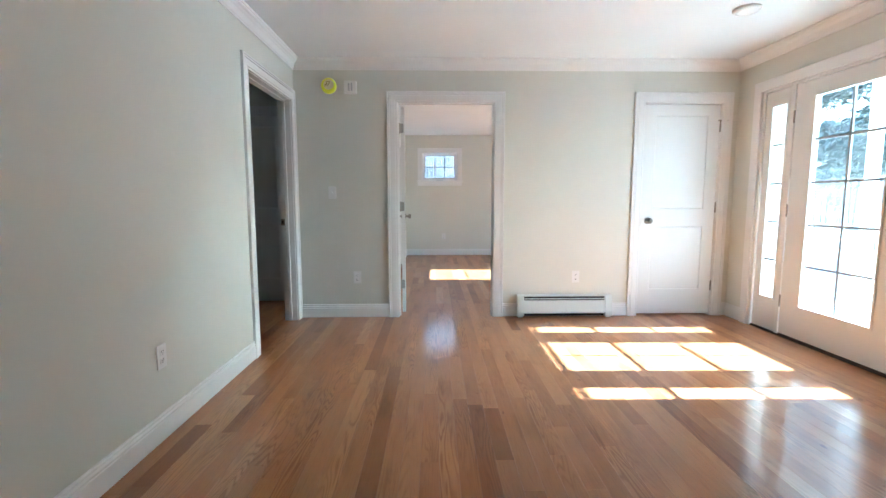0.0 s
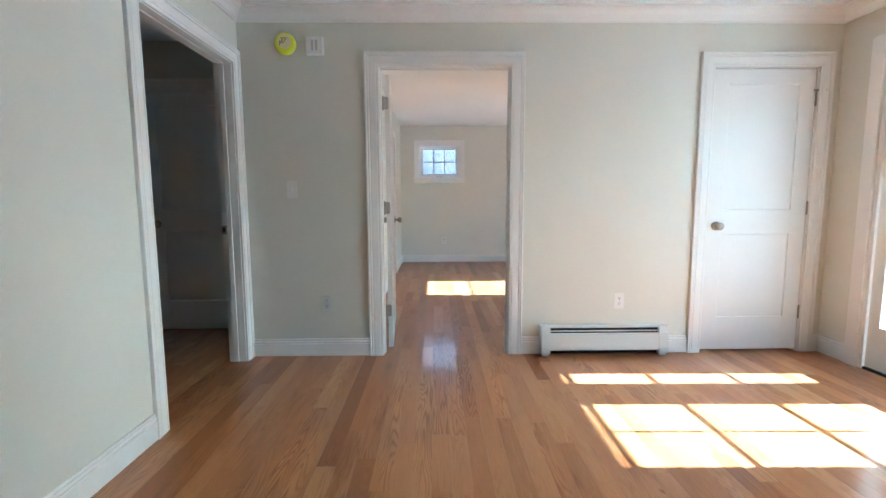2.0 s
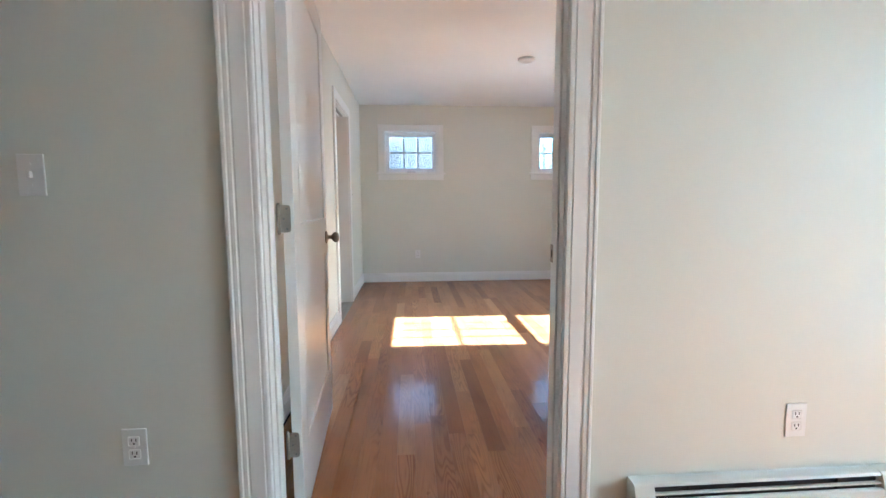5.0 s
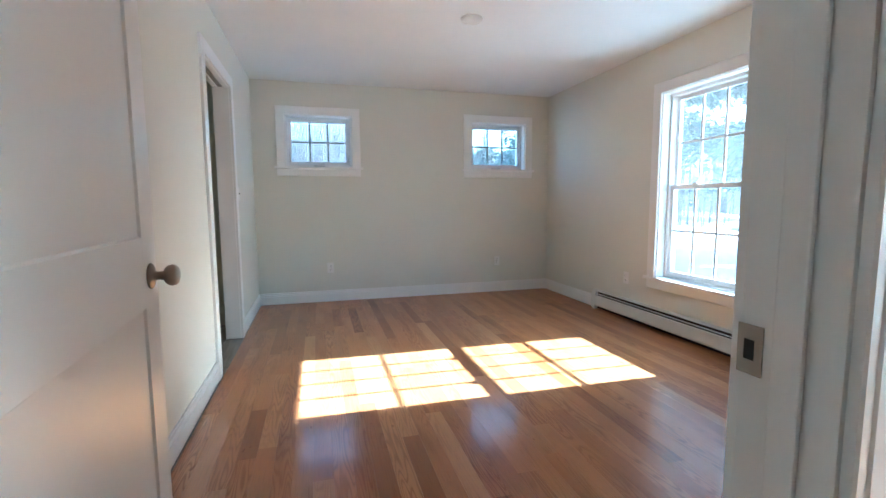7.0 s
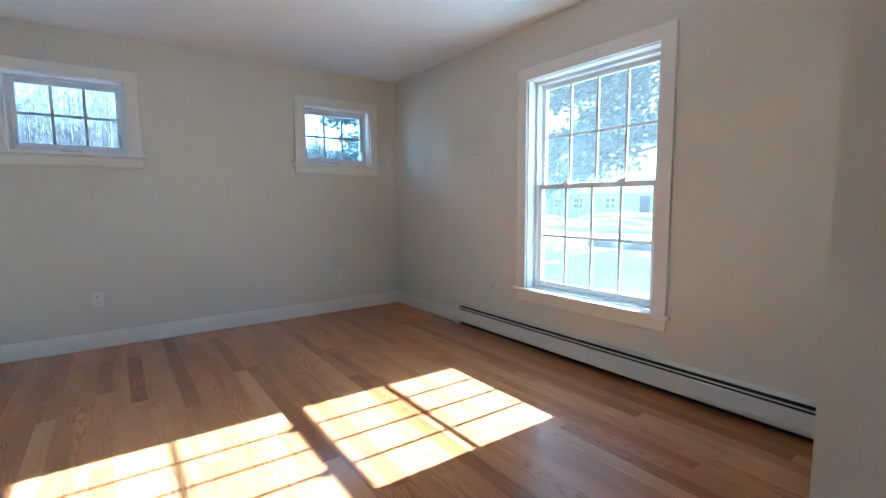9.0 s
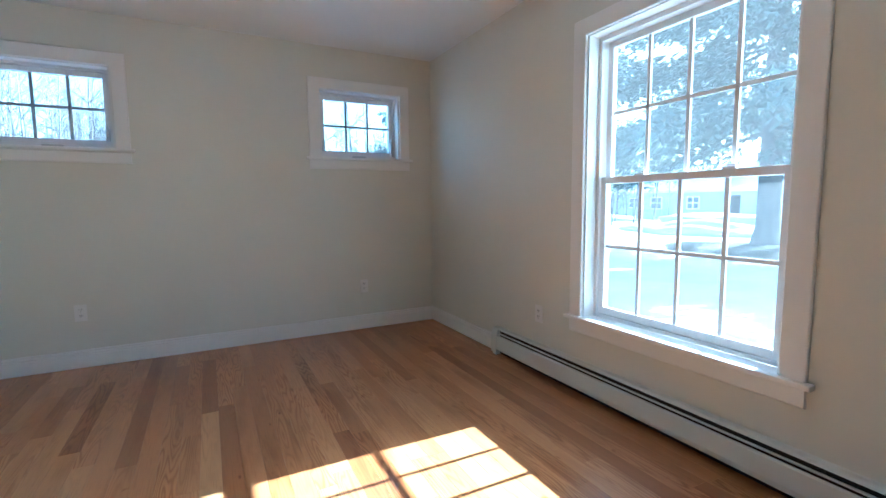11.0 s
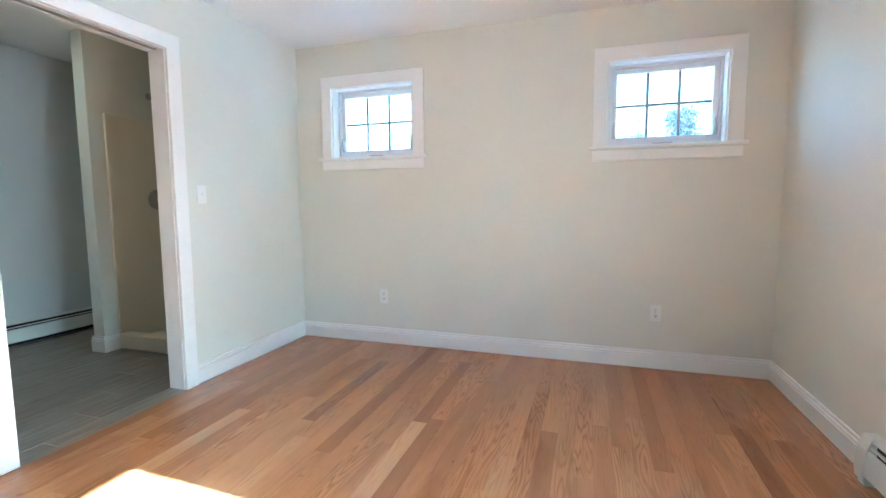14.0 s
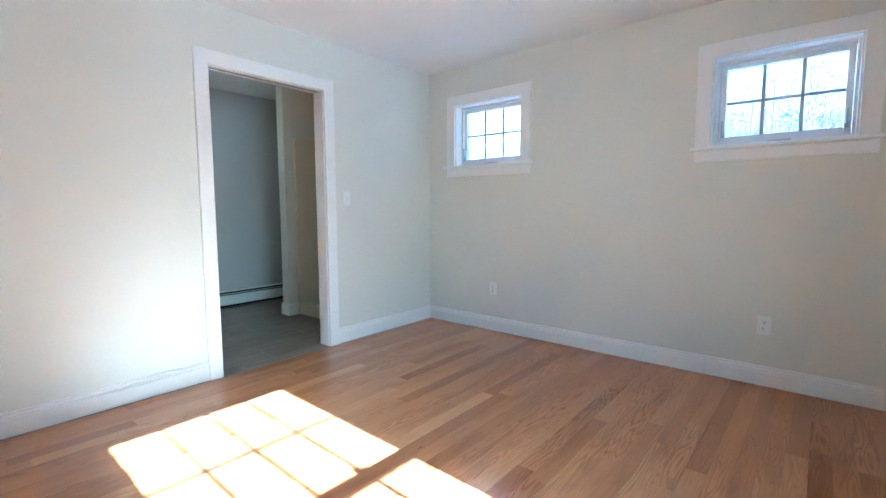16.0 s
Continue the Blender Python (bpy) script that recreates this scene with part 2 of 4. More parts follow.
def bx(x0, x1, y0, y1, z0, z1, bevel=0.0, bm=None):
    """A block between two corners, with its edges eased."""
    bm = bm or bmesh.new()
    r = bmesh.ops.create_cube(bm, size=1.0)
    for v in r["verts"]:
        v.co = Vector((x0 + (v.co.x + 0.5) * (x1 - x0), y0 + (v.co.y + 0.5) * (y1 - y0), z0 + (v.co.z + 0.5) * (z1 - z0)))
    if bevel:
        es = list({e for v in r["verts"] for e in v.link_edges})
        bmesh.ops.bevel(bm, geom=es, offset=bevel, segments=2, profile=0.6, affect="EDGES")
    return bm


def lathe(profile, steps=24, axis="Z", bm=None, at=(0, 0, 0)):
    """A turned body from (radius, height) pairs."""
    bm = bm or bmesh.new()
    rings = []
    for r, h in profile:
        ring = []
        for i in range(steps):
            a = 2 * math.pi * i / steps
            p = (r * math.cos(a), r * math.sin(a), h)
            if axis == "Y":
                p = (p[0], p[2], p[1])
            elif axis == "X":
                p = (p[2], p[0], p[1])
            ring.append(bm.verts.new(Vector(p) + Vector(at)))
        rings.append(ring)
    for a, b in zip(rings, rings[1:]):
        for i in range(steps):
            j = (i + 1) % steps
            bm.faces.new((a[i], a[j], b[j], b[i]))
    bm.faces.new(rings[0])
    bm.faces.new(rings[-1])
    return bm


def extrude_profile(profile, x0, x1, bm=None, cut0=0.0, cut1=0.0):
    """A (depth, height) outline drawn along x; depth counts towards -y. cut0, cut1: mitre per metre of depth."""
    bm = bm or bmesh.new()
    a = [bm.verts.new((x0 + cut0 * d, -d, h)) for d, h in profile]
    b = [bm.verts.new((x1 - cut1 * d, -d, h)) for d, h in profile]
    n = len(profile)
    for i in range(n):
        j = (i + 1) % n
        bm.faces.new((a[i], a[j], b[j], b[i]))
    bm.faces.new(a)
    bm.faces.new(list(reversed(b)))
    return bm


def thing(name, m, label="", category="", group="", kind=""):
    ob = new(name)
    ob.empty_display_size = 0.1
    ob.matrix_world = m
    return tagged(ob, label, category, group, kind)


def wall(name, axis, a0, a1, u0, u1, z1, mat, openings=(), z0=-0.02, label="", ob_kind="structure"):
    """A wall of thickness a0..a1 on the axis x or y, running u0..u1, with real openings (u0, u1, z0, z1)."""
    z1 += 0.06
    us = sorted({u0, u1, *[o[0] for o in openings], *[o[1] for o in openings]})
    zs = sorted({z0, z1, *[max(z0, o[2]) for o in openings], *[o[3] for o in openings]})
    us = [u for u in us if u0 <= u <= u1]
    bm = bmesh.new()
    cache = {}

    def vert(a, u, z):
        if (a, u, z) not in cache:
            cache[a, u, z] = bm.verts.new((a, u, z) if axis == "x" else (u, a, z))
        return cache[a, u, z]

    def solid(i, j):
        if not (0 <= i < len(us) - 1 and 0 <= j < len(zs) - 1):
            return False
        u, z = (us[i] + us[i + 1]) / 2, (zs[j] + zs[j + 1]) / 2
        return not any(o[0] < u < o[1] and o[2] < z < o[3] for o in openings)

    for i in range(len(us) - 1):
        for j in range(len(zs) - 1):
            if not solid(i, j):
                continue
            p, q, r, s = us[i], us[i + 1], zs[j], zs[j + 1]
            for a in (a0, a1):
                bm.faces.new([vert(a, *c) for c in ((p, r), (q, r), (q, s), (p, s))])
            for di, dj, e in ((-1, 0, ((p, r), (p, s))), (1, 0, ((q, r), (q, s))), (0, -1, ((p, r), (q, r))), (0, 1, ((p, s), (q, s)))):
                if not solid(i + di, j + dj):
                    bm.faces.new([vert(a0, *e[0]), vert(a0, *e[1]), vert(a1, *e[1]), vert(a1, *e[0])])
    return finish(bm, name, mat, None, label, kind=ob_kind)


FLUTED = [(0.0, 0.0), (0.0, 0.011), (0.003, 0.0135), (0.012, 0.0135), (0.014, 0.0118), (0.018, 0.0118), (0.020, 0.0148), (0.062, 0.016), (0.065, 0.013), (0.068, 0.013), (0.071, 0.0185), (0.079, 0.0185), (0.081, 0.0165), (0.084, 0.0165), (0.087, 0.021), (0.095, 0.021), (0.098, 0.018), (0.098, 0.0)]
PLAIN = [(0.0, 0.0), (0.0, 0.015), (0.003, 0.018), (0.086, 0.019), (0.09, 0.016), (0.09, 0.0)]


def casing(parent, x0, x1, z0, zt, profile, mat=None):
    """Three mitred boards round an opening: two legs and a head. Local y runs into the wall."""
    mat = mat or TRIM

    def board(name, ends):
        bm = bmesh.new()
        rings = [[bm.verts.new(f(w, d)) for w, d in profile] for f in ends]
        n = len(profile)
        for i in range(n):
            j = (i + 1) % n
            bm.faces.new((rings[0][i], rings[0][j], rings[1][j], rings[1][i]))
        bm.faces.new(rings[0])
        bm.faces.new(rings[1][::-1])
        return part(name, bm, mat, parent)

    e = 0.0004
    board("casing_leg", (lambda w, d: (x0 - w, -d, z0), lambda w, d: (x0 - w, -d, zt + w - e)))
    board("casing_leg", (lambda w, d: (x1 + w, -d, z0), lambda w, d: (x1 + w, -d, zt + w - e)))
    board("casing_head", (lambda w, d: (x0 - w, -d, zt + w), lambda w, d: (x1 + w, -d, zt + w)))


def jambs(parent, x0, x1, zt, depth, t=0.018, stop=0.0, z0=0.0):
    """The lining of a door opening, and its stops at the given depth."""
    part("jamb", bx(x0 - t, x0, 0.001, depth - 0.001, z0, zt + t, 0.001), TRIM, parent)
    part("jamb", bx(x1, x1 + t, 0.001, depth - 0.001, z0, zt + t, 0.001), TRIM, parent)
    part("jamb_head", bx(x0 + 0.0005, x1 - 0.0005, 0.001, depth - 0.001, zt, zt + t, 0.001), TRIM, parent)
    if stop:
        part("door_stop", bx(x0 + 0.0004, x0 + 0.008, stop, stop + 0.034, z0, zt - 0.0085, 0.003), TRIM, parent)
        part("door_stop", bx(x1 - 0.008, x1 - 0.0004, stop, stop + 0.034, z0, zt - 0.0085, 0.003), TRIM, parent)
        part("door_stop", bx(x0 + 0.0004, x1 - 0.0004, stop, stop + 0.034, zt - 0.008, zt - 0.0004, 0.003), TRIM, parent)


def rise(parent, bm_name, x0, x1, y0, y1, z0, z1):
    return part(bm_name, bx(x0, x1, y0, y1, z0, z1, 0.0015), DOOR, parent)


def two_panel_leaf(parent, x0, x1, y0, y1, z0=0.012, z1=2.03):
    """A moulded two-panel door: stiles, three rails and two sunk panels with sloped edges."""
    s = 0.112
    cuts = [z0, 0.262, 0.878, 1.05, z1 - 0.105, z1]
    rise(parent, "stile", x0, x0 + s, y0, y1, z0, z1)
    rise(parent, "stile", x1 - s, x1, y0, y1, z0, z1)
    for a, b in ((0, 1), (2, 3), (4, 5)):
        part("rail", bx(x0 + s, x1 - s, y0, y1, cuts[a], cuts[b]), DOOR, parent)
    for a, b in ((1, 2), (3, 4)):
        bm = bmesh.new()
        deep = 0.006
        for y, into in ((y0, deep), (y1, -deep)):
            o = [bm.verts.new((x, y, z)) for x, z in ((x0 + s, cuts[a]), (x1 - s, cuts[a]), (x1 - s, cuts[b]), (x0 + s, cuts[b]))]
            k = 0.005
            i = [bm.verts.new((x, y + into, z)) for x, z in ((x0 + s + k, cuts[a] + k), (x1 - s - k, cuts[a] + k), (x1 - s - k, cuts[b] - k), (x0 + s + k, cuts[b] - k))]
            for n in range(4):
                bm.faces.new((o[n], o[(n + 1) % 4], i[(n + 1) % 4], i[n]))
            bm.faces.new(i)
        part("panel", bm, DOOR, parent)


KNOB = [(0.032, 0.0), (0.033, 0.003), (0.030, 0.006), (0.024, 0.009), (0.012, 0.011), (0.0105, 0.022), (0.012, 0.030), (0.019, 0.034), (0.0255, 0.041), (0.0275, 0.050), (0.0255, 0.058), (0.019, 0.064), (0.010, 0.0665), (0.004, 0.067)]


def knob(parent, x, y, z, side, label="satin nickel door knob"):
    """side -1: it points to -y; +1: to +y."""
    bm = lathe([(r, h * side) for r, h in KNOB], 28, "Y", None, (x, y, z))
    k = part("knob", bm, NICKEL, parent, label, True)
    return k


def hinge(parent, x, y, z, leaf=(1, 0)):
    """A butt hinge: barrel with ball tips, and a screwed plate lying along the leaf direction."""
    prof = [(0.002, -0.052), (0.005, -0.050), (0.0055, -0.047), (0.004, -0.0455), (0.0062, -0.0445), (0.0062, -0.015), (0.0055, -0.0145), (0.0062, -0.014), (0.0062, 0.014), (0.0055, 0.0145), (0.0062, 0.015), (0.0062, 0.0445), (0.004, 0.0455), (0.0055, 0.047), (0.005, 0.05), (0.002, 0.052)]
    b = part("hinge", lathe(prof, 12, "Z", None, (x, y, z)), NICKEL, parent, "satin nickel butt hinge", True)
    lx, ly = leaf
    n = Vector((-ly, lx, 0)) * 0.0012
    d = Vector((lx, ly, 0))
    bm = bmesh.new()
    outline = [(0.003, -0.0445), (0.026, -0.0445), (0.0335, -0.043), (0.037, -0.038), (0.038, -0.03), (0.038, 0.03), (0.037, 0.038), (0.0335, 0.043), (0.026, 0.0445), (0.003, 0.0445)]
    f = [bm.verts.new(Vector((x, y, z + h)) + d * w + n) for w, h in outline]
    k = [bm.verts.new(Vector((x, y, z + h)) + d * w - n) for w, h in outline]
    bm.faces.new(f)
    bm.faces.new(k[::-1])
    for i in range(len(f)):
        j = (i + 1) % len(f)
        bm.faces.new((f[i], f[j], k[j], k[i]))
    part("hinge_plate", bm, SILVER, b)
    for w, h in ((0.026, -0.033), (0.016, 0.0), (0.026, 0.033)):
        c = Vector((x, y, z + h)) + d * w
        part("screw", lathe([(0.0036, -0.0018), (0.0036, 0.0018)], 10, "X" if abs(ly) > abs(lx) else "Y", None, c), FIN, b)


BASE = [(0.0, 0.0035), (0.015, 0.0035), (0.0155, 0.0055), (0.0155, 0.092), (0.0105, 0.0945), (0.0105, 0.098), (0.0145, 0.1005), (0.0155, 0.106), (0.013, 0.111), (0.0085, 0.1135), (0.0085, 0.117), (0.0105, 0.1195), (0.0105, 0.126), (0.008, 0.1295), (0.0, 0.13)]


def baseboard(m, length, cut0=0.0, cut1=0.0):
    """A moulded skirting of that length from the pose m, along its x; -y is the room."""
    ob = finish(extrude_profile(BASE, 0, length, None, cut0, cut1), "baseboard", TRIM, None, "white painted moulded wooden baseboard", kind="structure")
    ob.matrix_world = m
    return ob


# ---- walls and ceilings ----
CZ = 2.44
WALL_Y, WALL_Y2 = 4.695, 4.81
DA = (-0.082, 0.822)
DB = (2.254, 2.982)
LX, LX2 = -1.045, -1.165
LO = (3.64, 4.588)
R1X, R2X, EX = 3.14, 3.188, 3.36
BY = 9.682
L2X, L2X2 = -0.323, -0.443
PO = (7.562, 8.424)
CLX, CLY = 1.862, 5.535
HY = 5.385
T = 0.018

wall("wall_between_rooms", "y", WALL_Y, WALL_Y2, LX, R1X, CZ, WALL, [(DA[0] - T, DA[1] + T, -1, 2.04 + T), (DB[0] - T, DB[1] + T, -1, 2.04 + T)], label="greige painted plaster wall with two door openings")
wall("wall_west_front_room", "x", LX2, LX, -2.6, HY, CZ, WALL, [(LO[0] - T, LO[1] + T, -1, 2.04 + T)], label="greige painted wall with an opening to the hall")
FR = (2.67, 4.37)
wall("wall_east_front_room", "x", R1X, EX, -2.6, 4.78, CZ, WALL, [(FR[0], FR[1], -0.01, 2.075)], label="greige painted outer wall with a glazed door unit")
W3 = (6.66, 7.694, 0.462, 2.045)
wall("wall_east_back_room", "x", R2X, EX, 4.78, 9.88, CZ, WALL, [(W3[0], W3[1], W3[2] - 0.022, W3[3])], label="greige painted outer wall with a tall window")
W1 = (0.011, 0.731, 1.53, 2.095)
W2 = (2.148, 2.868, 1.53, 2.095)
wall("wall_north", "y", BY, 9.88, -2.6, R2X, CZ, WALL, [(o[0], o[1], o[2] - 0.022, o[3]) for o in (W1, W2)], label="greige painted end wall with two high windows")
wall("wall_west_back_room", "x", L2X2, L2X, WALL_Y2, BY, CZ, WALL, [(PO[0] - T, PO[1] + T, -1, 2.05 + T)], label="greige painted wall with a pocket door opening")
wall("wall_south", "y", -2.72, -2.6, -1.18, EX, CZ, WALL, label="greige painted wall")
wall("wall_closet_side", "x", CLX, CLX + 0.1, WALL_Y2, CLY, CZ, WALL, label="greige painted side of the closet")
wall("wall_closet_back", "y", CLY - 0.1, CLY, CLX + 0.1, R2X, CZ, WALL, label="greige painted back of the closet")
HX = (-2.155, -1.36)
wall("wall_hall_north", "y", HY, HY + 0.1, -2.51, LX2, CZ, WALL, [(HX[0] - T, HX[1] + T, -1, 2.04 + T)], label="painted hall wall with a closed door")
wall("wall_hall_west", "x", -4.2, -4.1, 1.4, 7.3, CZ, WALL, [(5.3, 5.85, 1.25 - 0.022, 1.85)], label="painted hall wall")
wall("wall_hall_south", "y", 1.3, 1.4, -4.2, LX2, CZ, WALL, label="painted hall wall")
wall("wall_side_room", "y", 7.3, 7.4, -4.2, -2.56, CZ, WALL, label="painted wall of the side room")
wall("wall_side_room_east", "x", -2.56, -2.46, HY + 0.1, 7.3, CZ, WALL, label="painted wall of the side room")
wall("wall_bath_west", "x", -2.56, -2.44, 7.3, BY, CZ, BATH_WALL, label="painted bathroom wall")
wall("wall_bath_south", "y", 6.7, 6.8, -2.46, L2X2, CZ, BATH_WALL, label="painted bathroom wall")
wall("wall_bath_stub", "x", -1.65, -1.535, 8.80, BY, CZ, WALL, label="painted partition beside the shower")
wall("wall_linen_back", "y", HY, HY + 0.1, LX2, L2X2, CZ, WALL, label="plain painted wall")


def slab(name, x0, x1, y0, y1, z0, z1, mat, label):
    return finish(bx(x0, x1, y0, y1, z0, z1), name, mat, None, label, kind="structure")


slab("ceiling_front_room", LX - 0.03, R1X + 0.03, -2.63, WALL_Y + 0.03, CZ - 0.012, CZ + 0.1, CEIL, "flat white painted ceiling")
slab("ceiling_back_room", L2X - 0.03, R2X + 0.03, WALL_Y2 - 0.03, BY + 0.03, CZ + 0.001, CZ + 0.1, CEIL, "flat white painted ceiling")
slab("ceiling_hall", -4.2, LX2 + 0.03, 1.3, 7.4, CZ + 0.001, CZ + 0.1, CEIL, "white painted hall ceiling")
slab("ceiling_bath", -2.56, L2X2 + 0.03, 6.7, BY + 0.03, CZ + 0.0015, CZ + 0.1, CEIL, "white painted bathroom ceiling")
slab("ceiling_closet", CLX + 0.1, R2X, WALL_Y2, CLY - 0.1, CZ - 0.03, CZ, CEIL, "white painted closet ceiling")
slab("roof_deck", -4.4, EX + 0.4, -2.9, 10.2, CZ + 0.11, CZ + 0.3, ROOFING, "snow-covered flat roof over the rooms")

# ---- crown moulding in the front room ----
CROWN = [(0.0, -0.095), (0.008, -0.095), (0.010, -0.086), (0.016, -0.080), (0.020, -0.070), (0.030, -0.048), (0.046, -0.032), (0.058, -0.024), (0.062, -0.015), (0.070, -0.012), (0.072, 0.0), (0.0, 0.0)]
for m, length, label in ((pose(LX, WALL_Y, CZ - 0.012), R1X - LX, "north"), (pose(LX, -2.6, CZ - 0.012, 0, 0, 90), WALL_Y + 2.6, "west"), (pose(R1X, WALL_Y, CZ - 0.012, 0, 0, -90), WALL_Y + 2.6, "east"), (pose(R1X, -2.6, CZ - 0.012, 0, 0, 180), R1X - LX, "south")):
    c = finish(extrude_profile(CROWN, 0, length, None, 1.0, 1.0), "crown_moulding", TRIM, None, "white painted crown moulding under the ceiling", kind="structure")
    c.matrix_world = m

# ---- baseboards ----
cw = 0.096
baseboard(pose(LX, WALL_Y, 0), DA[0] - cw - LX, 1.0)
baseboard(pose(DA[1] + cw, WALL_Y, 0), 1.062 - DA[1] - cw)
baseboard(pose(1.984, WALL_Y, 0), DB[0] - cw - 1.984)
baseboard(pose(DB[1] + cw, WALL_Y, 0), R1X - DB[1] - cw, 0, 1.0)
baseboard(pose(LX, -2.6, 0, 0, 0, 90), LO[0] - cw + 2.6, 1.0)
baseboard(pose(R1X, WALL_Y, 0, 0, 0, -90), WALL_Y - FR[1] - 0.085, 1.0)
baseboard(pose(R1X, FR[0] - 0.085, 0, 0, 0, -90), FR[0] - 0.085 + 2.6, 0, 1.0)
baseboard(pose(R1X, -2.6, 0, 0, 0, 180), R1X - LX, 1.0, 1.0)
baseboard(pose(L2X, BY, 0), R2X - L2X, 1.0, 1.0)
baseboard(pose(L2X, WALL_Y2, 0, 0, 0, 90), PO[0] - 0.09 - WALL_Y2, 1.0)
baseboard(pose(L2X, PO[1] + 0.09, 0, 0, 0, 90), BY - PO[1] - 0.09, 0, 1.0)
baseboard(pose(R2X, BY, 0, 0, 0, -90), BY - 8.55, 1.0)
baseboard(pose(CLX, CLY, 0, 0, 0, -90), CLY - WALL_Y2, -1.0, 1.0)
baseboard(pose(R2X, CLY, 0, 0, 0, 180), R2X - CLX, 1.0, -1.0)
baseboard(pose(-2.51, HY, 0), HX[0] - cw + 2.51, -1.0)
baseboard(pose(LX2, HY, 0, 0, 0, -90), HY - LO[1] - cw, 1.0)
baseboard(pose(-1.65, 8.80, 0), 0.115, -1.0, -1.0)
baseboard(pose(-1.535, 8.80, 0, 0, 0, 90), 0.11, -1.0, 0)

# ---- door openings ----
d1 = thing("door_1", pose(0, WALL_Y, 0), "open white two-panel door between the rooms", kind="structure")
jambs(d1, *DA, 2.04, WALL_Y2 - WALL_Y, T, 0.036)
casing(d1, DA[0] - 0.005, DA[1] + 0.005, 0, 2.045, FLUTED)
strike = part("strike_plate", bx(DA[1] - 0.0022, DA[1] - 0.0002, 0.084, 0.1165, 0.925, 0.985, 0.0008), NICKEL, d1, "satin nickel strike plate")
part("strike_hole", bx(DA[1] - 0.0028, DA[1] - 0.0018, 0.094, 0.107, 0.943, 0.967), BLACK, strike)
back = thing("door_1_inner_trim", pose(0, WALL_Y2, 0, 0, 0, 180), "white painted casing around the door opening", kind="structure")
casing(back, -DA[1] - 0.005, -DA[0] + 0.005, 0, 2.045, PLAIN)
leaf = thing("door_leaf", pose(DA[0] + 0.006, WALL_Y2 + 0.022, 0, 0, 0, 93.6), "open white two-panel wooden door with a nickel knob", "door")
two_panel_leaf(leaf, 0.006, 0.902, -0.047, -0.012)
knob(leaf, 0.84, -0.047, 0.95, -1)
knob(leaf, 0.84, -0.012, 0.95, 1)
for z in (0.30, 1.075, 1.83):
    hinge(leaf, 0.0, 0.0, z, (0, -1))

d2 = thing("door_2", pose(0, WALL_Y, 0), "closed white two-panel closet door", "door", kind="structure")
jambs(d2, *DB, 2.04, WALL_Y2 - WALL_Y, T, 0.047)
casing(d2, DB[0] - 0.005, DB[1] + 0.005, 0, 2.045, FLUTED)
two_panel_leaf(d2, DB[0] + 0.003, DB[1] - 0.003, 0.010, 0.045, 0.018, 2.035)
knob(d2, DB[0] + 0.072, 0.010, 0.937, -1)
for z in (0.30, 1.065, 1.83):
    hinge(d2, DB[1] - 0.0015, 0.004, z, (0, 1))
pin = part("hinge_pin_stop", lathe([(0.003, 0.0), (0.003, 0.05), (0.008, 0.051), (0.009, 0.058), (0.006, 0.062)], 12, "X", None, (DB[1] + 0.0, -0.008, 1.885)), NICKEL, d2, "nickel hinge pin door stop", True)
part("bumper", bx(DB[1] - 0.03, DB[1] + 0.002, -0.012, -0.004, 1.879, 1.891, 0.003), NICKEL, pin)

d3 = thing("door_3", pose(LX, 0, 0, 0, 0, 90), "white cased opening from the front room to the hall", kind="structure")
jambs(d3, LO[0], LO[1], 2.04, LX - LX2, T, 0.05)
casing(d3, LO[0] - 0.005, LO[1] + 0.005, 0, 2.045, FLUTED)
s3 = part("strike_plate", bx(LO[1] - 0.0022, LO[1] - 0.0002, 0.088, 0.124, 0.905, 0.965, 0.0008), NICKEL, d3, "satin nickel strike plate")
part("strike_hole", bx(LO[1] - 0.003, LO[1] - 0.0018, 0.098, 0.114, 0.92, 0.95), BLACK, s3)

d4 = thing("door_4", pose(0, HY, 0), "closed white two-panel hall door", "door", kind="structure")
jambs(d4, *HX, 2.04, 0.1, T, 0.05)
casing(d4, HX[0] - 0.005, HX[1] + 0.005, 0, 2.045, FLUTED)
two_panel_leaf(d4, HX[0] + 0.003, HX[1] - 0.003, 0.012, 0.047, 0.014, 2.037)
knob(d4, HX[0] + 0.065, 0.012, 0.937, -1)
wall("wall_behind_hall_door", "y", HY + 0.101, HY + 0.14, -2.46, LX2, CZ, WALL, label="plain wall")

d5 = thing("door_5", pose(L2X, 0, 0, 0, 0, 90), "white cased pocket door opening to the bathroom", kind="structure")
for y0, y1 in ((0.001, 0.036), (0.084, 0.119)):
    part("jamb", bx(PO[0] - T, PO[0], y0, y1, 0, 2.05 + T, 0.001), TRIM, d5)
    part("jamb_head", bx(PO[0] + 0.0005, PO[1] - 0.0005, y0, y1, 2.05, 2.05 + T, 0.001), TRIM, d5)
part("jamb", bx(PO[1], PO[1] + T, 0.001, 0.119, 0, 2.05 + T, 0.001), TRIM, d5)
part("pocket_track", bx(PO[0], PO[1], 0.046, 0.074, 2.052, 2.066), SILVER, d5, "metal pocket door track")
part("pocket_leaf_edge", bx(PO[0] - 0.017, PO[0] - 0.006, 0.042, 0.078, 0.012, 2.045, 0.002), DOOR, d5, "edge of the sliding pocket door")
casing(d5, PO[0] - 0.005, PO[1] + 0.005, 0, 2.055, PLAIN)


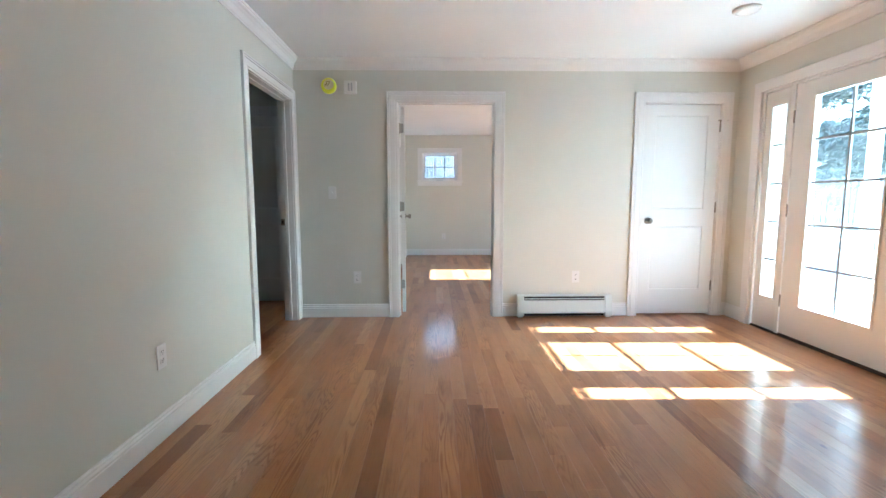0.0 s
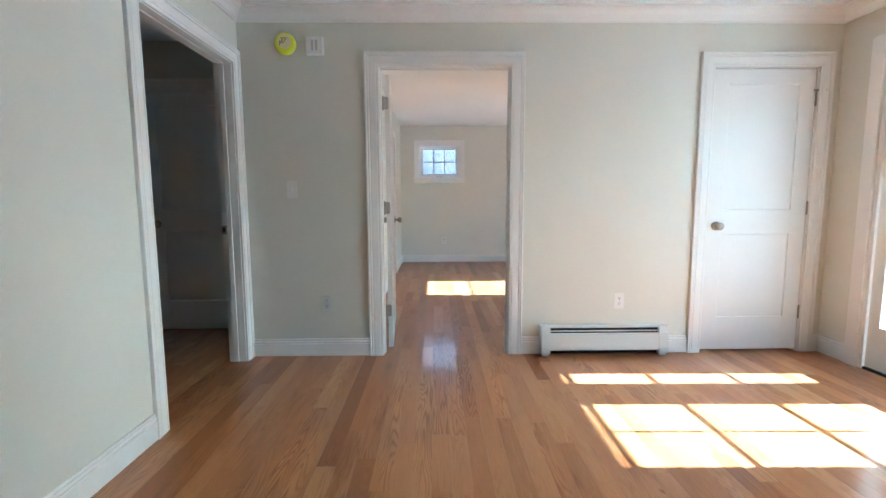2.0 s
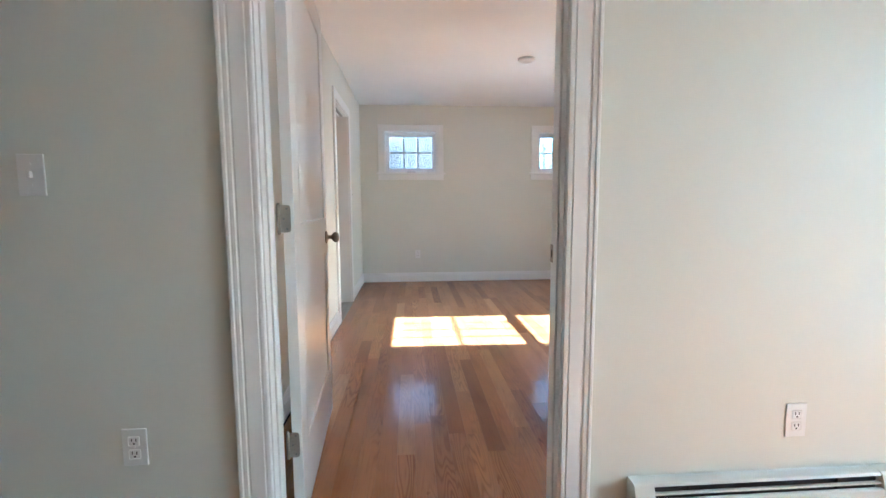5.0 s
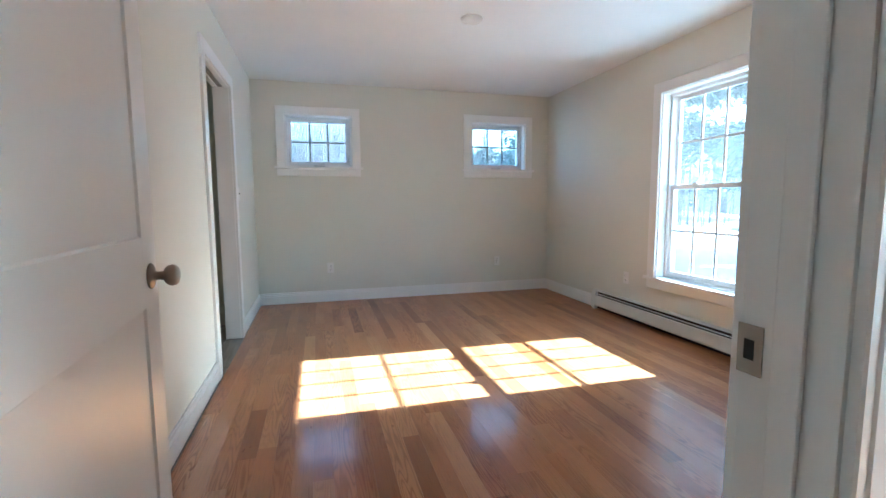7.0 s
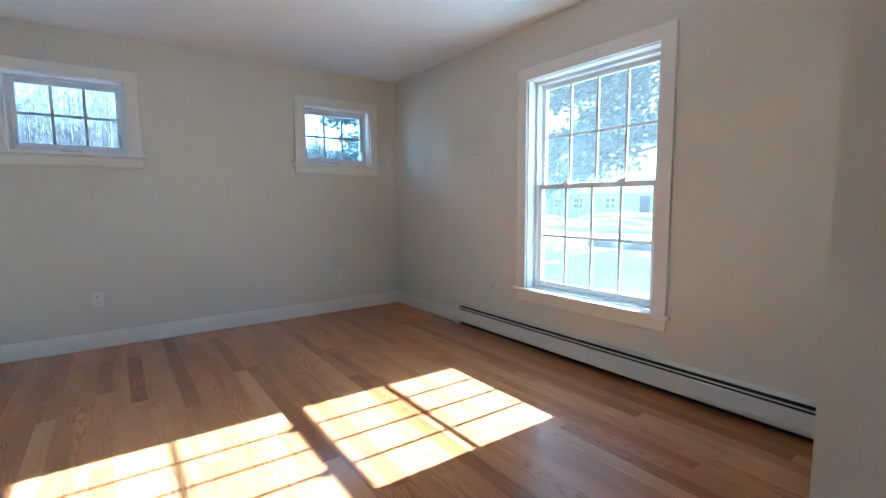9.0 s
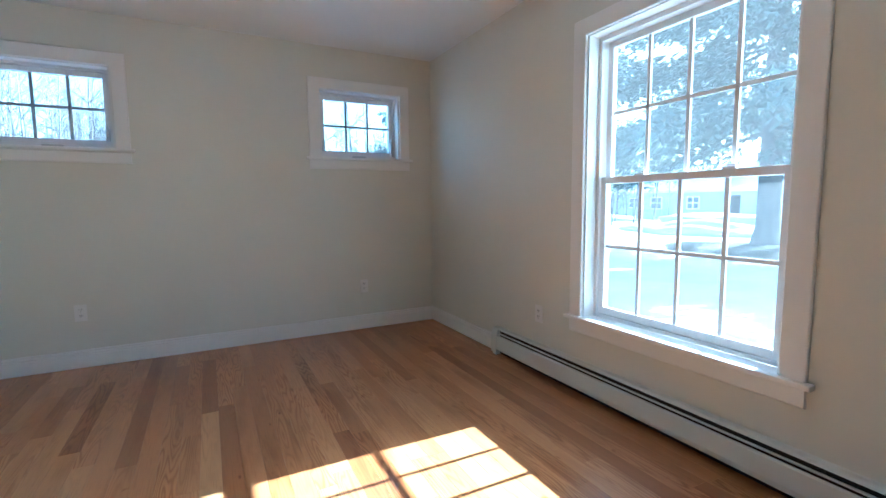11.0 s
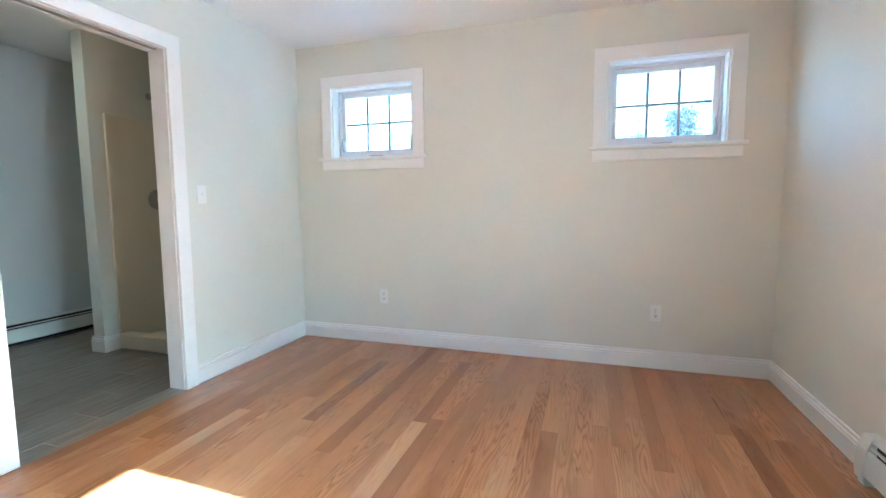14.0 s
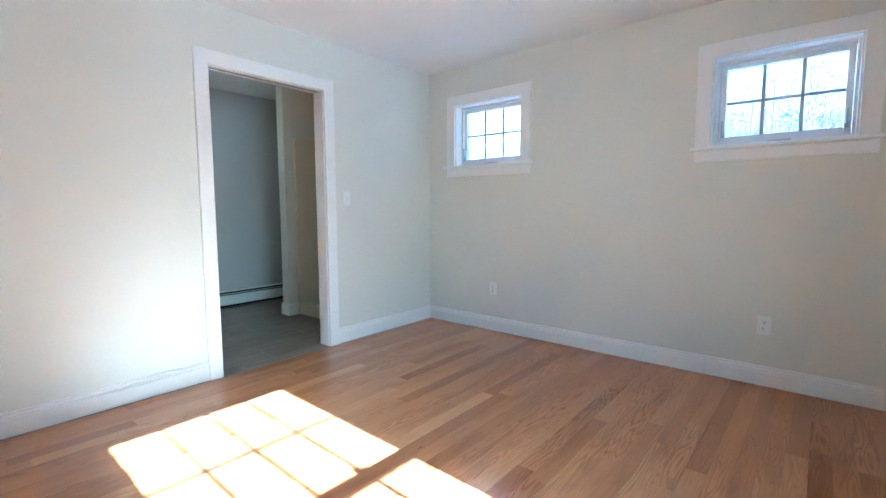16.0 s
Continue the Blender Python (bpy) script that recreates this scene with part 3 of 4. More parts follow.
# ---- windows ----
def muntin_grid(parent, x0, x1, z0, z1, cols, rows, y, w=0.020, d=0.014, mat=None):
    mat = mat or VINYL
    for i in range(1, cols):
        x = x0 + (x1 - x0) * i / cols
        part("muntin", bx(x - w / 2, x + w / 2, y - d / 2, y + d / 2, z0, z1, 0.003), mat, parent)
    for j in range(1, rows):
        z = z0 + (z1 - z0) * j / rows
        part("muntin", bx(x0, x1, y - d / 2 + 0.0015, y + d / 2 - 0.0015, z - w / 2, z + w / 2, 0.003), mat, parent)


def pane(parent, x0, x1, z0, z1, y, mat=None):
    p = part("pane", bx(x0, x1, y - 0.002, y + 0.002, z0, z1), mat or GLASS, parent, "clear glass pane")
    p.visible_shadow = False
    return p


def sash(parent, x0, x1, z0, z1, y, d, w, cols, rows, bottom=None, grille=None, glass=None):
    """A framed light: four members, a pane, muntins."""
    b = bottom or w
    part("sash_stile", bx(x0, x0 + w, y, y + d, z0, z1, 0.003), VINYL, parent)
    part("sash_stile", bx(x1 - w, x1, y, y + d, z0, z1, 0.003), VINYL, parent)
    part("sash_rail", bx(x0 + w, x1 - w, y + 0.0005, y + d - 0.0005, z0, z0 + b, 0.003), VINYL, parent)
    part("sash_rail", bx(x0 + w, x1 - w, y + 0.0005, y + d - 0.0005, z1 - w, z1, 0.003), VINYL, parent)
    pane(parent, x0 + w - 0.004, x1 - w + 0.004, z0 + b - 0.004, z1 - w + 0.004, y + d / 2, glass)
    muntin_grid(parent, x0 + w, x1 - w, z0 + b, z1 - w, cols, rows, y + d / 2, mat=grille)


def stool_and_apron(parent, x0, x1, z, deep):
    stool = bx(x0 - 0.115, x1 + 0.115, -0.042, -0.0005, z - 0.0225, z + 0.0005, 0.005)
    part("window_stool", stool, TRIM, parent)
    part("inner_sill", bx(x0 + 0.0005, x1 - 0.0005, -0.0004, deep, z - 0.02, z, 0.001), TRIM, parent)
    ap = [(0.0, -0.10), (0.012, -0.10), (0.016, -0.094), (0.018, -0.03), (0.022, -0.0235), (0.0, -0.0235)]
    bm = extrude_profile([(d, h + z) for d, h in ap], x0 - 0.09, x1 + 0.09)
    part("window_apron", bm, TRIM, parent)


def lining(parent, x0, x1, z0, z1, deep, t=0.012):
    part("window_jamb", bx(x0, x0 + t, 0.0, deep, z0, z1, 0.001), TRIM, parent)
    part("window_jamb", bx(x1 - t, x1, 0.0, deep, z0, z1, 0.001), TRIM, parent)
    part("window_jamb", bx(x0 + t, x1 - t, 0.0005, deep, z1 - t, z1, 0.001), TRIM, parent)


def awning_window(name, m, w, z0, z1):
    win = thing(name, m, "small white awning window with six panes and a crank", "window", "high windows on the end wall", "structure")
    deep = 0.085
    casing(win, 0.0, w, z0 - 0.0, z1 - 0.005, PLAIN)
    stool_and_apron(win, 0.0, w, z0, deep)
    lining(win, 0.0, w, z0, z1, deep)
    part("window_frame", bx(0.0, 0.028, deep, 0.172, z0, z1, 0.002), VINYL, win)
    part("window_frame", bx(w - 0.028, w, deep, 0.172, z0, z1, 0.002), VINYL, win)
    part("window_frame", bx(0.028, w - 0.028, deep, 0.172, z1 - 0.03, z1, 0.002), VINYL, win)
    part("window_frame", bx(0.028, w - 0.028, deep, 0.172, z0 - 0.0, z0 + 0.03, 0.002), VINYL, win)
    sash(win, 0.030, w - 0.030, z0 + 0.032, z1 - 0.032, deep + 0.02, 0.045, 0.034, 3, 2, grille=GRILLE, glass=VEILED)
    for x in (0.052, w - 0.052):
        lock = part("sash_lock", bx(x - 0.011, x + 0.011, deep - 0.004, deep + 0.021, z0 + 0.06, z0 + 0.15, 0.004), HARDWARE, win, "grey lever sash lock")
        part("lever", bx(x - 0.006, x + 0.006, deep - 0.022, deep - 0.003, z0 + 0.085, z0 + 0.17, 0.004), HARDWARE, lock)
    c = part("crank_cover", bx(w / 2 - 0.06, w / 2 + 0.06, deep - 0.022, deep + 0.002, z0 + 0.001, z0 + 0.024, 0.006), HARDWARE, win, "grey crank operator")
    part("crank_handle", bx(w / 2 - 0.055, w / 2 + 0.03, deep - 0.034, deep - 0.023, z0 + 0.006, z0 + 0.02, 0.004), HARDWARE, c)
    return win


awning_window("window_1", pose(W1[0], BY, 0), W1[1] - W1[0], W1[2], W1[3])
awning_window("window_2", pose(W2[0], BY, 0), W2[1] - W2[0], W2[2], W2[3])
# Unseen window, added and sized to give the hall its faint bluish daylight
awning_window("window_4", pose(-4.1, 5.3, 0, 0, 0, 90), 0.55, 1.25, 1.85)

win = thing("window_3", pose(R2X, W3[1], 0, 0, 0, -90), "tall white double-hung window with divided panes", "window", kind="structure")
w3w, wz0, wz1, deep = W3[1] - W3[0], W3[2], W3[3], 0.075
casing(win, 0.0, w3w, wz0, wz1 - 0.005, PLAIN)
stool_and_apron(win, 0.0, w3w, wz0, deep)
lining(win, 0.0, w3w, wz0, wz1, deep)
for x0, x1 in ((0.0, 0.034), (w3w - 0.034, w3w)):
    part("window_frame", bx(x0, x1, deep, 0.168, wz0, wz1, 0.002), VINYL, win)
part("window_frame", bx(0.034, w3w - 0.034, deep, 0.168, wz1 - 0.036, wz1, 0.002), VINYL, win)
part("window_frame", bx(0.034, w3w - 0.034, deep, 0.168, wz0, wz0 + 0.02, 0.002), VINYL, win)
mid = 1.247
sash(win, 0.036, w3w - 0.036, wz0 + 0.021, mid + 0.018, deep + 0.012, 0.032, 0.036, 4, 2, 0.040)
sash(win, 0.036, w3w - 0.036, mid - 0.018, wz1 - 0.037, deep + 0.048, 0.032, 0.034, 4, 2)
for x in (w3w * 0.28, w3w * 0.72):
    lk = part("sash_lock", bx(x - 0.03, x + 0.03, deep + 0.014, deep + 0.046, mid + 0.0185, mid + 0.030, 0.004), VINYL, win, "white cam sash lock")
    part("lever", bx(x - 0.004, x + 0.034, deep + 0.004, deep + 0.02, mid + 0.0305, mid + 0.038, 0.003), VINYL, lk)

# ---- glazed entrance ----
ent = thing("glazed_entrance", pose(R1X, FR[1], 0, 0, 0, -90), "white entrance door with divided panes between two sidelights", "door", kind="structure")
fw = FR[1] - FR[0]
DU = (0.365, 1.335)
casing(ent, 0.0, fw, 0.0, 2.07, PLAIN)
for x0, x1 in ((0.0, 0.03), (fw - 0.03, fw)):
    part("frame_post", bx(x0, x1, 0.0, 0.12, 0.0, 2.075, 0.002), TRIM, ent)
part("frame_head", bx(0.03, fw - 0.03, 0.0, 0.12, 2.05, 2.075, 0.002), TRIM, ent)
for x0, x1 in ((DU[0] - 0.045, DU[0] - 0.003), (DU[1] + 0.003, DU[1] + 0.045)):
    part("mullion_post", bx(x0, x1, 0.0, 0.12, 0.0172, 2.05, 0.002), TRIM, ent)
part("threshold", bx(0.03, fw - 0.03, 0.004, 0.16, 0.0, 0.017, 0.004), RUBBER, ent, "dark bronze door threshold")


def lite_frame(parent, x0, x1, z0, z1, gx0, gx1, gz0, gz1, y, d, cols, rows):
    rise(parent, "stile", x0, gx0, y, y + d, z0, z1)
    rise(parent, "stile", gx1, x1, y, y + d, z0, z1)
    part("rail", bx(gx0, gx1, y, y + d, z0, gz0), DOOR, parent)
    part("rail", bx(gx0, gx1, y, y + d, gz1, z1), DOOR, parent)
    b = 0.016
    for a, e, f, g in ((gx0 - b, gx0 + 0.004, gz0 - b, gz1 + b), (gx1 - 0.004, gx1 + b, gz0 - b, gz1 + b)):
        part("glazing_bead", bx(a, e, y - 0.006, y + 0.012, f, g, 0.003), DOOR, parent)
    for f, g in ((gz0 - b, gz0 + 0.004), (gz1 - 0.004, gz1 + b)):
        part("glazing_bead", bx(gx0 + 0.004, gx1 - 0.004, y - 0.006, y + 0.012, f, g, 0.003), DOOR, parent)
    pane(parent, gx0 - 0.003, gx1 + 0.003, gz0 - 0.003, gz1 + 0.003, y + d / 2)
    muntin_grid(parent, gx0, gx1, gz0, gz1, cols, rows, y + d / 2, 0.019, 0.016, GRILLE)


GZ = (0.288, 1.925)
for i, (x0, x1, g0, g1) in enumerate(((0.032, DU[0] - 0.0455, 0.112, 0.272), (DU[1] + 0.0455, fw - 0.032, fw - 0.272, fw - 0.112))):
    side = part("sidelight", bx(x0, x1, 0.02, 0.06, 0.0172, 0.0205), DOOR, ent, "white sidelight with five panes")
    lite_frame(side, x0, x1, 0.021, 2.048, g0, g1, GZ[0] + 0.012, GZ[1], 0.015, 0.045, 1, 5)
pd = thing("glazed_door", pose(R1X, FR[1], 0, 0, 0, -90), "closed white door with ten glass panes", "door")
gd0 = DU[0] + 0.19
lite_frame(pd, DU[0], DU[1], 0.022, 2.046, gd0, DU[1] - 0.185, GZ[0], GZ[1], 0.008, 0.045, 2, 5)
for z in (0.30, 1.05, 1.80):
    hinge(pd, DU[0] - 0.002, 0.002, z, (-0.7, 0.0))
part("door_sweep", bx(DU[0] + 0.002, DU[1] - 0.002, 0.002, 0.0075, 0.0175, 0.029, 0.002), RUBBER, pd, "dark door sweep")
knob(pd, DU[1] - 0.07, 0.008, 0.95, -1)


# ---- baseboard heaters ----
def heater(name, m, length, h, label, group="baseboard heaters"):
    """Hydronic baseboard: back plate with a curled hood, slot with damper, brackets and a black block for its shade,
    front cover on feet, end caps.
    """
    ht = thing(name, m, label, "heater", group)
    part("back_plate", bx(0.0, length, -0.006, -0.0005, 0.03, h, 0.001), ENAMEL, ht)
    hood = [(0.004, h - 0.002), (0.030, h - 0.001), (0.042, h - 0.004), (0.047, h - 0.012), (0.0455, h - 0.013), (0.040, h - 0.006), (0.030, h - 0.004), (0.004, h - 0.005)]
    part("hood", extrude_profile(hood, 0.004, length - 0.004), ENAMEL, ht)
    # Black block paints the shade in the slot and under the front panel
    part("slot_shadow", bx(0.006, length - 0.006, -0.030, -0.0065, 0.010, h - 0.008), BLACK, ht, "black block for the shade inside the heater")
    part("damper", bx(0.05, length - 0.05, -0.052, -0.040, h - 0.039, h - 0.033, 0.001), ENAMEL, ht, "white enamelled damper blade")
    front = [(0.058, h - 0.052), (0.062, h - 0.056), (0.068, 0.068), (0.066, 0.046), (0.058, 0.040), (0.056, 0.042), (0.063, 0.048), (0.065, 0.068), (0.059, h - 0.056), (0.050, h - 0.050)]
    part("front_panel", extrude_profile(front, 0.02, length - 0.02), ENAMEL, ht)
    for x0, x1 in ((0.0, 0.062), (length - 0.062, length)):
        cap = [(0.0, 0.0), (0.060, 0.0), (0.066, 0.02), (0.071, 0.060), (0.065, h - 0.050), (0.050, h - 0.006), (0.042, h + 0.0005), (0.0, h + 0.001)]
        part("end_cap", extrude_profile([(d, max(z, 0.014)) for d, z in cap], x0 - 0.002, x1 + 0.002), ENAMEL, ht)
        part("foot", bx(x0 + 0.008, x1 - 0.008, -0.058, -0.004, 0.0, 0.016, 0.001), ENAMEL, ht)
    n = int(length / 0.35)
    for i in range(n):
        x = 0.2 + i * (length - 0.4) / max(1, n - 1)
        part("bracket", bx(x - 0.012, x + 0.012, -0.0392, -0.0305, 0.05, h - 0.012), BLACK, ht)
    return ht


heater("baseboard_heater", pose(1.062, WALL_Y, 0), 0.922, 0.218, "short white enamelled baseboard heater beneath a wall outlet")
heater("baseboard_heater", pose(R2X, 8.55, 0, 0, 0, -90), 8.55 - CLY - 0.02, 0.20, "long white enamelled baseboard heater beneath the tall window")
heater("baseboard_heater", pose(-2.44, 6.9, 0, 0, 0, 90), 2.75, 0.20, "white enamelled baseboard heater along the bathroom wall")


# ---- outlets and switches ----
def outlet(m, label):
    o = thing("outlet", m, label, "outlet", "wall outlets")
    part("plate", bx(-0.036, 0.036, -0.0055, 0.0, -0.058, 0.058, 0.002), PLASTIC, o)
    for s in (-1, 1):
        r = part("receptacle", bx(-0.0165, 0.0165, -0.0075, -0.005, s * 0.0205 - 0.0145, s * 0.0205 + 0.0145, 0.003), PLASTIC, o)
        for x in (-0.0065, 0.0065):
            part("slot", bx(x - 0.0013, x + 0.0013, -0.0082, -0.007, s * 0.0205 - 0.001, s * 0.0205 + 0.009), BLACK, r)
        part("ground_hole", bx(-0.0026, 0.0026, -0.0082, -0.007, s * 0.0205 - 0.010, s * 0.0205 - 0.005), BLACK, r)
    part("screw", lathe([(0.003, -0.0068), (0.003, -0.005)], 10, "Y"), PLASTIC, o)
    return o


outlet(pose(-0.49, WALL_Y, 0.392), "white duplex outlet beneath the light switch")
outlet(pose(1.638, WALL_Y, 0.392), "white duplex outlet above the short heater")
outlet(pose(0.453, BY, 0.392), "white duplex outlet on the end wall")
outlet(pose(2.497, BY, 0.392), "white duplex outlet on the end wall")
outlet(pose(R2X, 8.08, 0.395, 0, 0, -90), "white duplex outlet beside the tall window")
outlet(pose(LX, 2.46, 0.40, 0, 0, 90), "white duplex outlet on the long wall")


def switch(m, label):
    s = thing("light_switch", m, label, "switch", "light switches")
    part("plate", bx(-0.036, 0.036, -0.0055, 0.0, -0.058, 0.058, 0.002), PLASTIC, s)
    part("toggle", bx(-0.005, 0.005, -0.016, -0.004, -0.008, 0.010, 0.002), PLASTIC, s)
    for z in (-0.03, 0.03):
        part("screw", lathe([(0.003, -0.0068), (0.003, -0.005)], 10, "Y", None, (0, 0, z)), PLASTIC, s)


switch(pose(-0.71, WALL_Y, 1.208), "white toggle light switch beside the door")
switch(pose(L2X, 8.635, 1.215, 0, 0, 90), "white toggle light switch beside the bathroom opening")
switch(pose(-2.44, 7.83, 1.2, 0, 0, 90), "white switch plate on the bathroom wall")

# ---- shower ----
ACRYLIC = painted("shower_acrylic", (0.76, 0.70, 0.57), 0.36, 0.02, 0.02)
sh = thing("shower", pose(-1.535, 8.91, 0), "off-white acrylic shower stall with a low curb", "shower")
sw, sd = L2X2 + 1.535, BY - 8.91
part("curb", bx(0.002, sw - 0.002, 0.0, 0.09, 0.0, 0.125, 0.012), ACRYLIC, sh)
part("pan", bx(0.002, sw - 0.002, 0.09, sd - 0.002, 0.0, 0.05), ACRYLIC, sh)
part("side_panel", bx(0.001, 0.022, 0.0, sd - 0.003, 0.126, 1.86, 0.008), ACRYLIC, sh)
part("side_panel", bx(sw - 0.022, sw - 0.001, 0.0, sd - 0.003, 0.126, 1.86, 0.008), ACRYLIC, sh)
part("back_panel", bx(0.023, sw - 0.023, sd - 0.024, sd - 0.003, 0.051, 1.86, 0.008), ACRYLIC, sh)
vv = part("valve_plate", lathe([(0.085, 0.0225), (0.086, 0.027), (0.075, 0.034), (0.035, 0.038), (0.03, 0.052), (0.026, 0.06), (0.01, 0.062)], 32, "X", None, (0, 0.40, 1.20)), NICKEL, sh, "round nickel shower valve", True)
part("valve_lever", bx(0.06, 0.075, 0.39, 0.41, 1.11, 1.2, 0.006), NICKEL, vv)
arm = bmesh.new()
pts = [Vector((0.001, 0.40, 2.07)), Vector((0.05, 0.40, 2.072)), Vector((0.10, 0.40, 2.05)), Vector((0.135, 0.40, 2.01))]
for p, q in zip(pts, pts[1:]):
    dq = (q - p).to_track_quat("Z", "Y")
    ra = [arm.verts.new(p + dq @ Vector((0.011 * math.cos(k * 0.785), 0.011 * math.sin(k * 0.785), 0))) for k in range(8)]
    rb = [arm.verts.new(q + dq @ Vector((0.011 * math.cos(k * 0.785), 0.011 * math.sin(k * 0.785), 0))) for k in range(8)]
    for k in range(8):
        arm.faces.new((ra[k], ra[(k + 1) % 8], rb[(k + 1) % 8], rb[k]))
sa = part("shower_arm", arm, NICKEL, sh, "nickel shower arm", True)
part("shower_head", lathe([(0.012, 0.03), (0.02, 0.01), (0.036, -0.02), (0.042, -0.045), (0.036, -0.05)], 24, "Z", None, (0.148, 0.40, 1.985)), NICKEL, sa, "", True)
part("arm_flange", lathe([(0.03, 0.001), (0.028, 0.008), (0.012, 0.012)], 20, "X", None, (0, 0.40, 2.07)), NICKEL, sa, "", True)
st = thing("sticker", pose(-0.93, BY - 0.0245, 1.63), "yellow paper sticker on the shower wall", "sticker")
part("paper", bx(-0.035, 0.035, -0.0015, 0.0, -0.045, 0.045), YELLOW, st)
for k in range(3):
    part("printed_bar", bx(-0.025, 0.025, -0.0022, -0.0015, -0.025 + k * 0.02, -0.018 + k * 0.02), PAPERBROWN, st)

# ---- alarm, chime ----
al = thing("smoke_alarm", pose(-0.712, WALL_Y, 2.187), "round smoke alarm wrapped in a yellow dust cover", "alarm")
part("base", lathe([(0.062, 0.0), (0.062, -0.012)], 36, "Y"), PLASTIC, al)
part("dust_cover", lathe([(0.070, -0.004), (0.0715, -0.014), (0.069, -0.030), (0.062, -0.041), (0.050, -0.045), (0.030, -0.0455), (0.008, -0.046)], 40, "Y"), YELLOW, al, "bright yellow plastic dust cover", True)
CREAM = painted("cream_label", (0.80, 0.76, 0.48), 0.4, 0.02, 0.04)
part("cover_label", lathe([(0.046, -0.0455), (0.045, -0.0475), (0.02, -0.048)], 24, "Y", None, (0.004, 0, 0.006)), CREAM, al, "cream printed label")
for i in range(4):
    bm = bx(-0.030 + 0.009 * i, -0.024 + 0.009 * i, -0.0500, -0.0478, -0.02 + 0.006 * i, 0.014 + 0.004 * i, 0.0006)
    bmesh.ops.rotate(bm, verts=bm.verts, cent=(0, 0, 0), matrix=Matrix.Rotation(0.5 * (i % 2), 3, "Y"))
    part("printed_bar", bm, PAPERBROWN, al)
part("printed_bar", bx(-0.022, 0.022, -0.0500, -0.0478, 0.026, 0.032, 0.0006), PAPERBROWN, al)
ch = thing("door_chime", pose(-0.515, WALL_Y, 2.176), "white square door chime with slots", "chime")
part("cover", bx(-0.056, 0.056, -0.03, 0.0, -0.056, 0.056, 0.005), PLASTIC, ch)
GREY = material("slot_grey", (0.52, 0.52, 0.54), 0.6)[0]
part("rim", bx(-0.060, 0.060, -0.012, 0.0, -0.060, 0.060, 0.004), PLASTIC, ch)
for x in (-0.012, 0.014):
    part("slot", bx(x - 0.008, x + 0.008, -0.031, -0.029, -0.035, 0.035, 0.0008), GREY, ch)


# ---- ceiling lights ----
def disc_light(m, r, label, lit=None):
    d = thing("ceiling_light", m, label, "ceiling light", "round ceiling lights")
    part("trim_ring", lathe([(r, 0.0), (r + 0.001, -0.006), (r - 0.004, -0.020), (r - 0.012, -0.0235), (r - 0.018, -0.021), (r - 0.018, -0.004)], 40), PLASTIC, d, "", True)
    part("diffuser", lathe([(r - 0.0185, -0.004), (r - 0.0185, -0.019), (r - 0.04, -0.022), (0.01, -0.023)], 40), lit or PLASTIC, d, "white diffuser", True)


disc_light(pose(2.385, 3.535, CZ - 0.0125), 0.085, "round white unlit ceiling light")
disc_light(pose(1.44, 7.60, CZ + 0.0005), 0.078, "round white unlit ceiling light")
disc_light(pose(-1.5, 8.12, CZ - 0.02), 0.11, "round lit bathroom ceiling light", LAMP_ON)

# ---- outdoors ----
GZ0 = -0.55


def ground():
    bm = bmesh.new()
    xs = [EX + 0.02 + 1.2 * i for i in range(40)] + [52, 60, 80, 120, 200, 400]
    ys = [-400, -200, -100, -60, -40] + [-30 + 1.5 * i for i in range(60)] + [62, 80, 120, 200, 400]
    xs = [-400, -200, -100, -60, -40, -20, -10, -4] + xs
    grid = []
    for x in xs:
        row = []
        for y in ys:
            z = GZ0 + 0.10 * noise.noise(Vector((x * 0.25, y * 0.25, 0))) + 0.03 * noise.noise(Vector((x * 0.9, y * 0.9, 3)))
            if 24 < x < 31:
                z = GZ0 - 0.12
            row.append(bm.verts.new((x, y, z)))
        grid.append(row)
    for i in range(len(xs) - 1):
        for j in range(len(ys) - 1):
            bm.faces.new((grid[i][j], grid[i + 1][j], grid[i + 1][j + 1], grid[i][j + 1]))
    return finish(bm, "ground", SNOW, None, "snow-covered yard under bright sun", smooth=True, kind="structure")


ground()
bm = bmesh.new()
v = [bm.verts.new(c) for c in ((24.5, -300, GZ0 - 0.09), (30.5, -300, GZ0 - 0.09), (30.5, 300, GZ0 - 0.09), (24.5, 300, GZ0 - 0.09))]
bm.faces.new(v)
finish(bm, "road", ASPHALT, None, "wet grey asphalt street between snow banks", kind="structure")


def snow_bank(x, y, rx, ry, h, seed):
    bm = bmesh.new()
    bmesh.ops.create_icosphere(bm, subdivisions=4, radius=1.0)
    for v in bm.verts:
        n = noise.noise(v.co * 1.8 + Vector((seed, 0, 0))) * 0.28 + noise.noise(v.co * 5 + Vector((seed, 4, 0))) * 0.08
        v.co = Vector((x + v.co.x * rx * (1 + n), y + v.co.y * ry * (1 + n), GZ0 - 0.1 + max(-0.1, v.co.z) * h * 0.7 * (1 + n)))
    tagged(finish(bm, "snow_bank", SNOW, None, "ploughed heap of white snow beside the street", True), category="snow", group="snow banks")


for i, (x, y, rx, ry, h) in enumerate(((23.2, 20.5, 1.4, 4.2, 1.1), (23.0, 11, 1.2, 4.5, 0.7), (32.5, 24, 1.6, 6, 1.3), (32.0, 10, 1.4, 7, 0.8), (32.2, -2, 1.4, 5, 0.9), (23.2, 0.5, 1.2, 4.5, 0.7), (33, 38, 1.6, 6, 1.1))):
    snow_bank(x, y, rx, ry, h, i * 7.3)


EARTH = speckled("bare_earth", (0.018, 0.014, 0.011), (0.075, 0.06, 0.048), 0.95, 2.2, 0.9, 0.05)


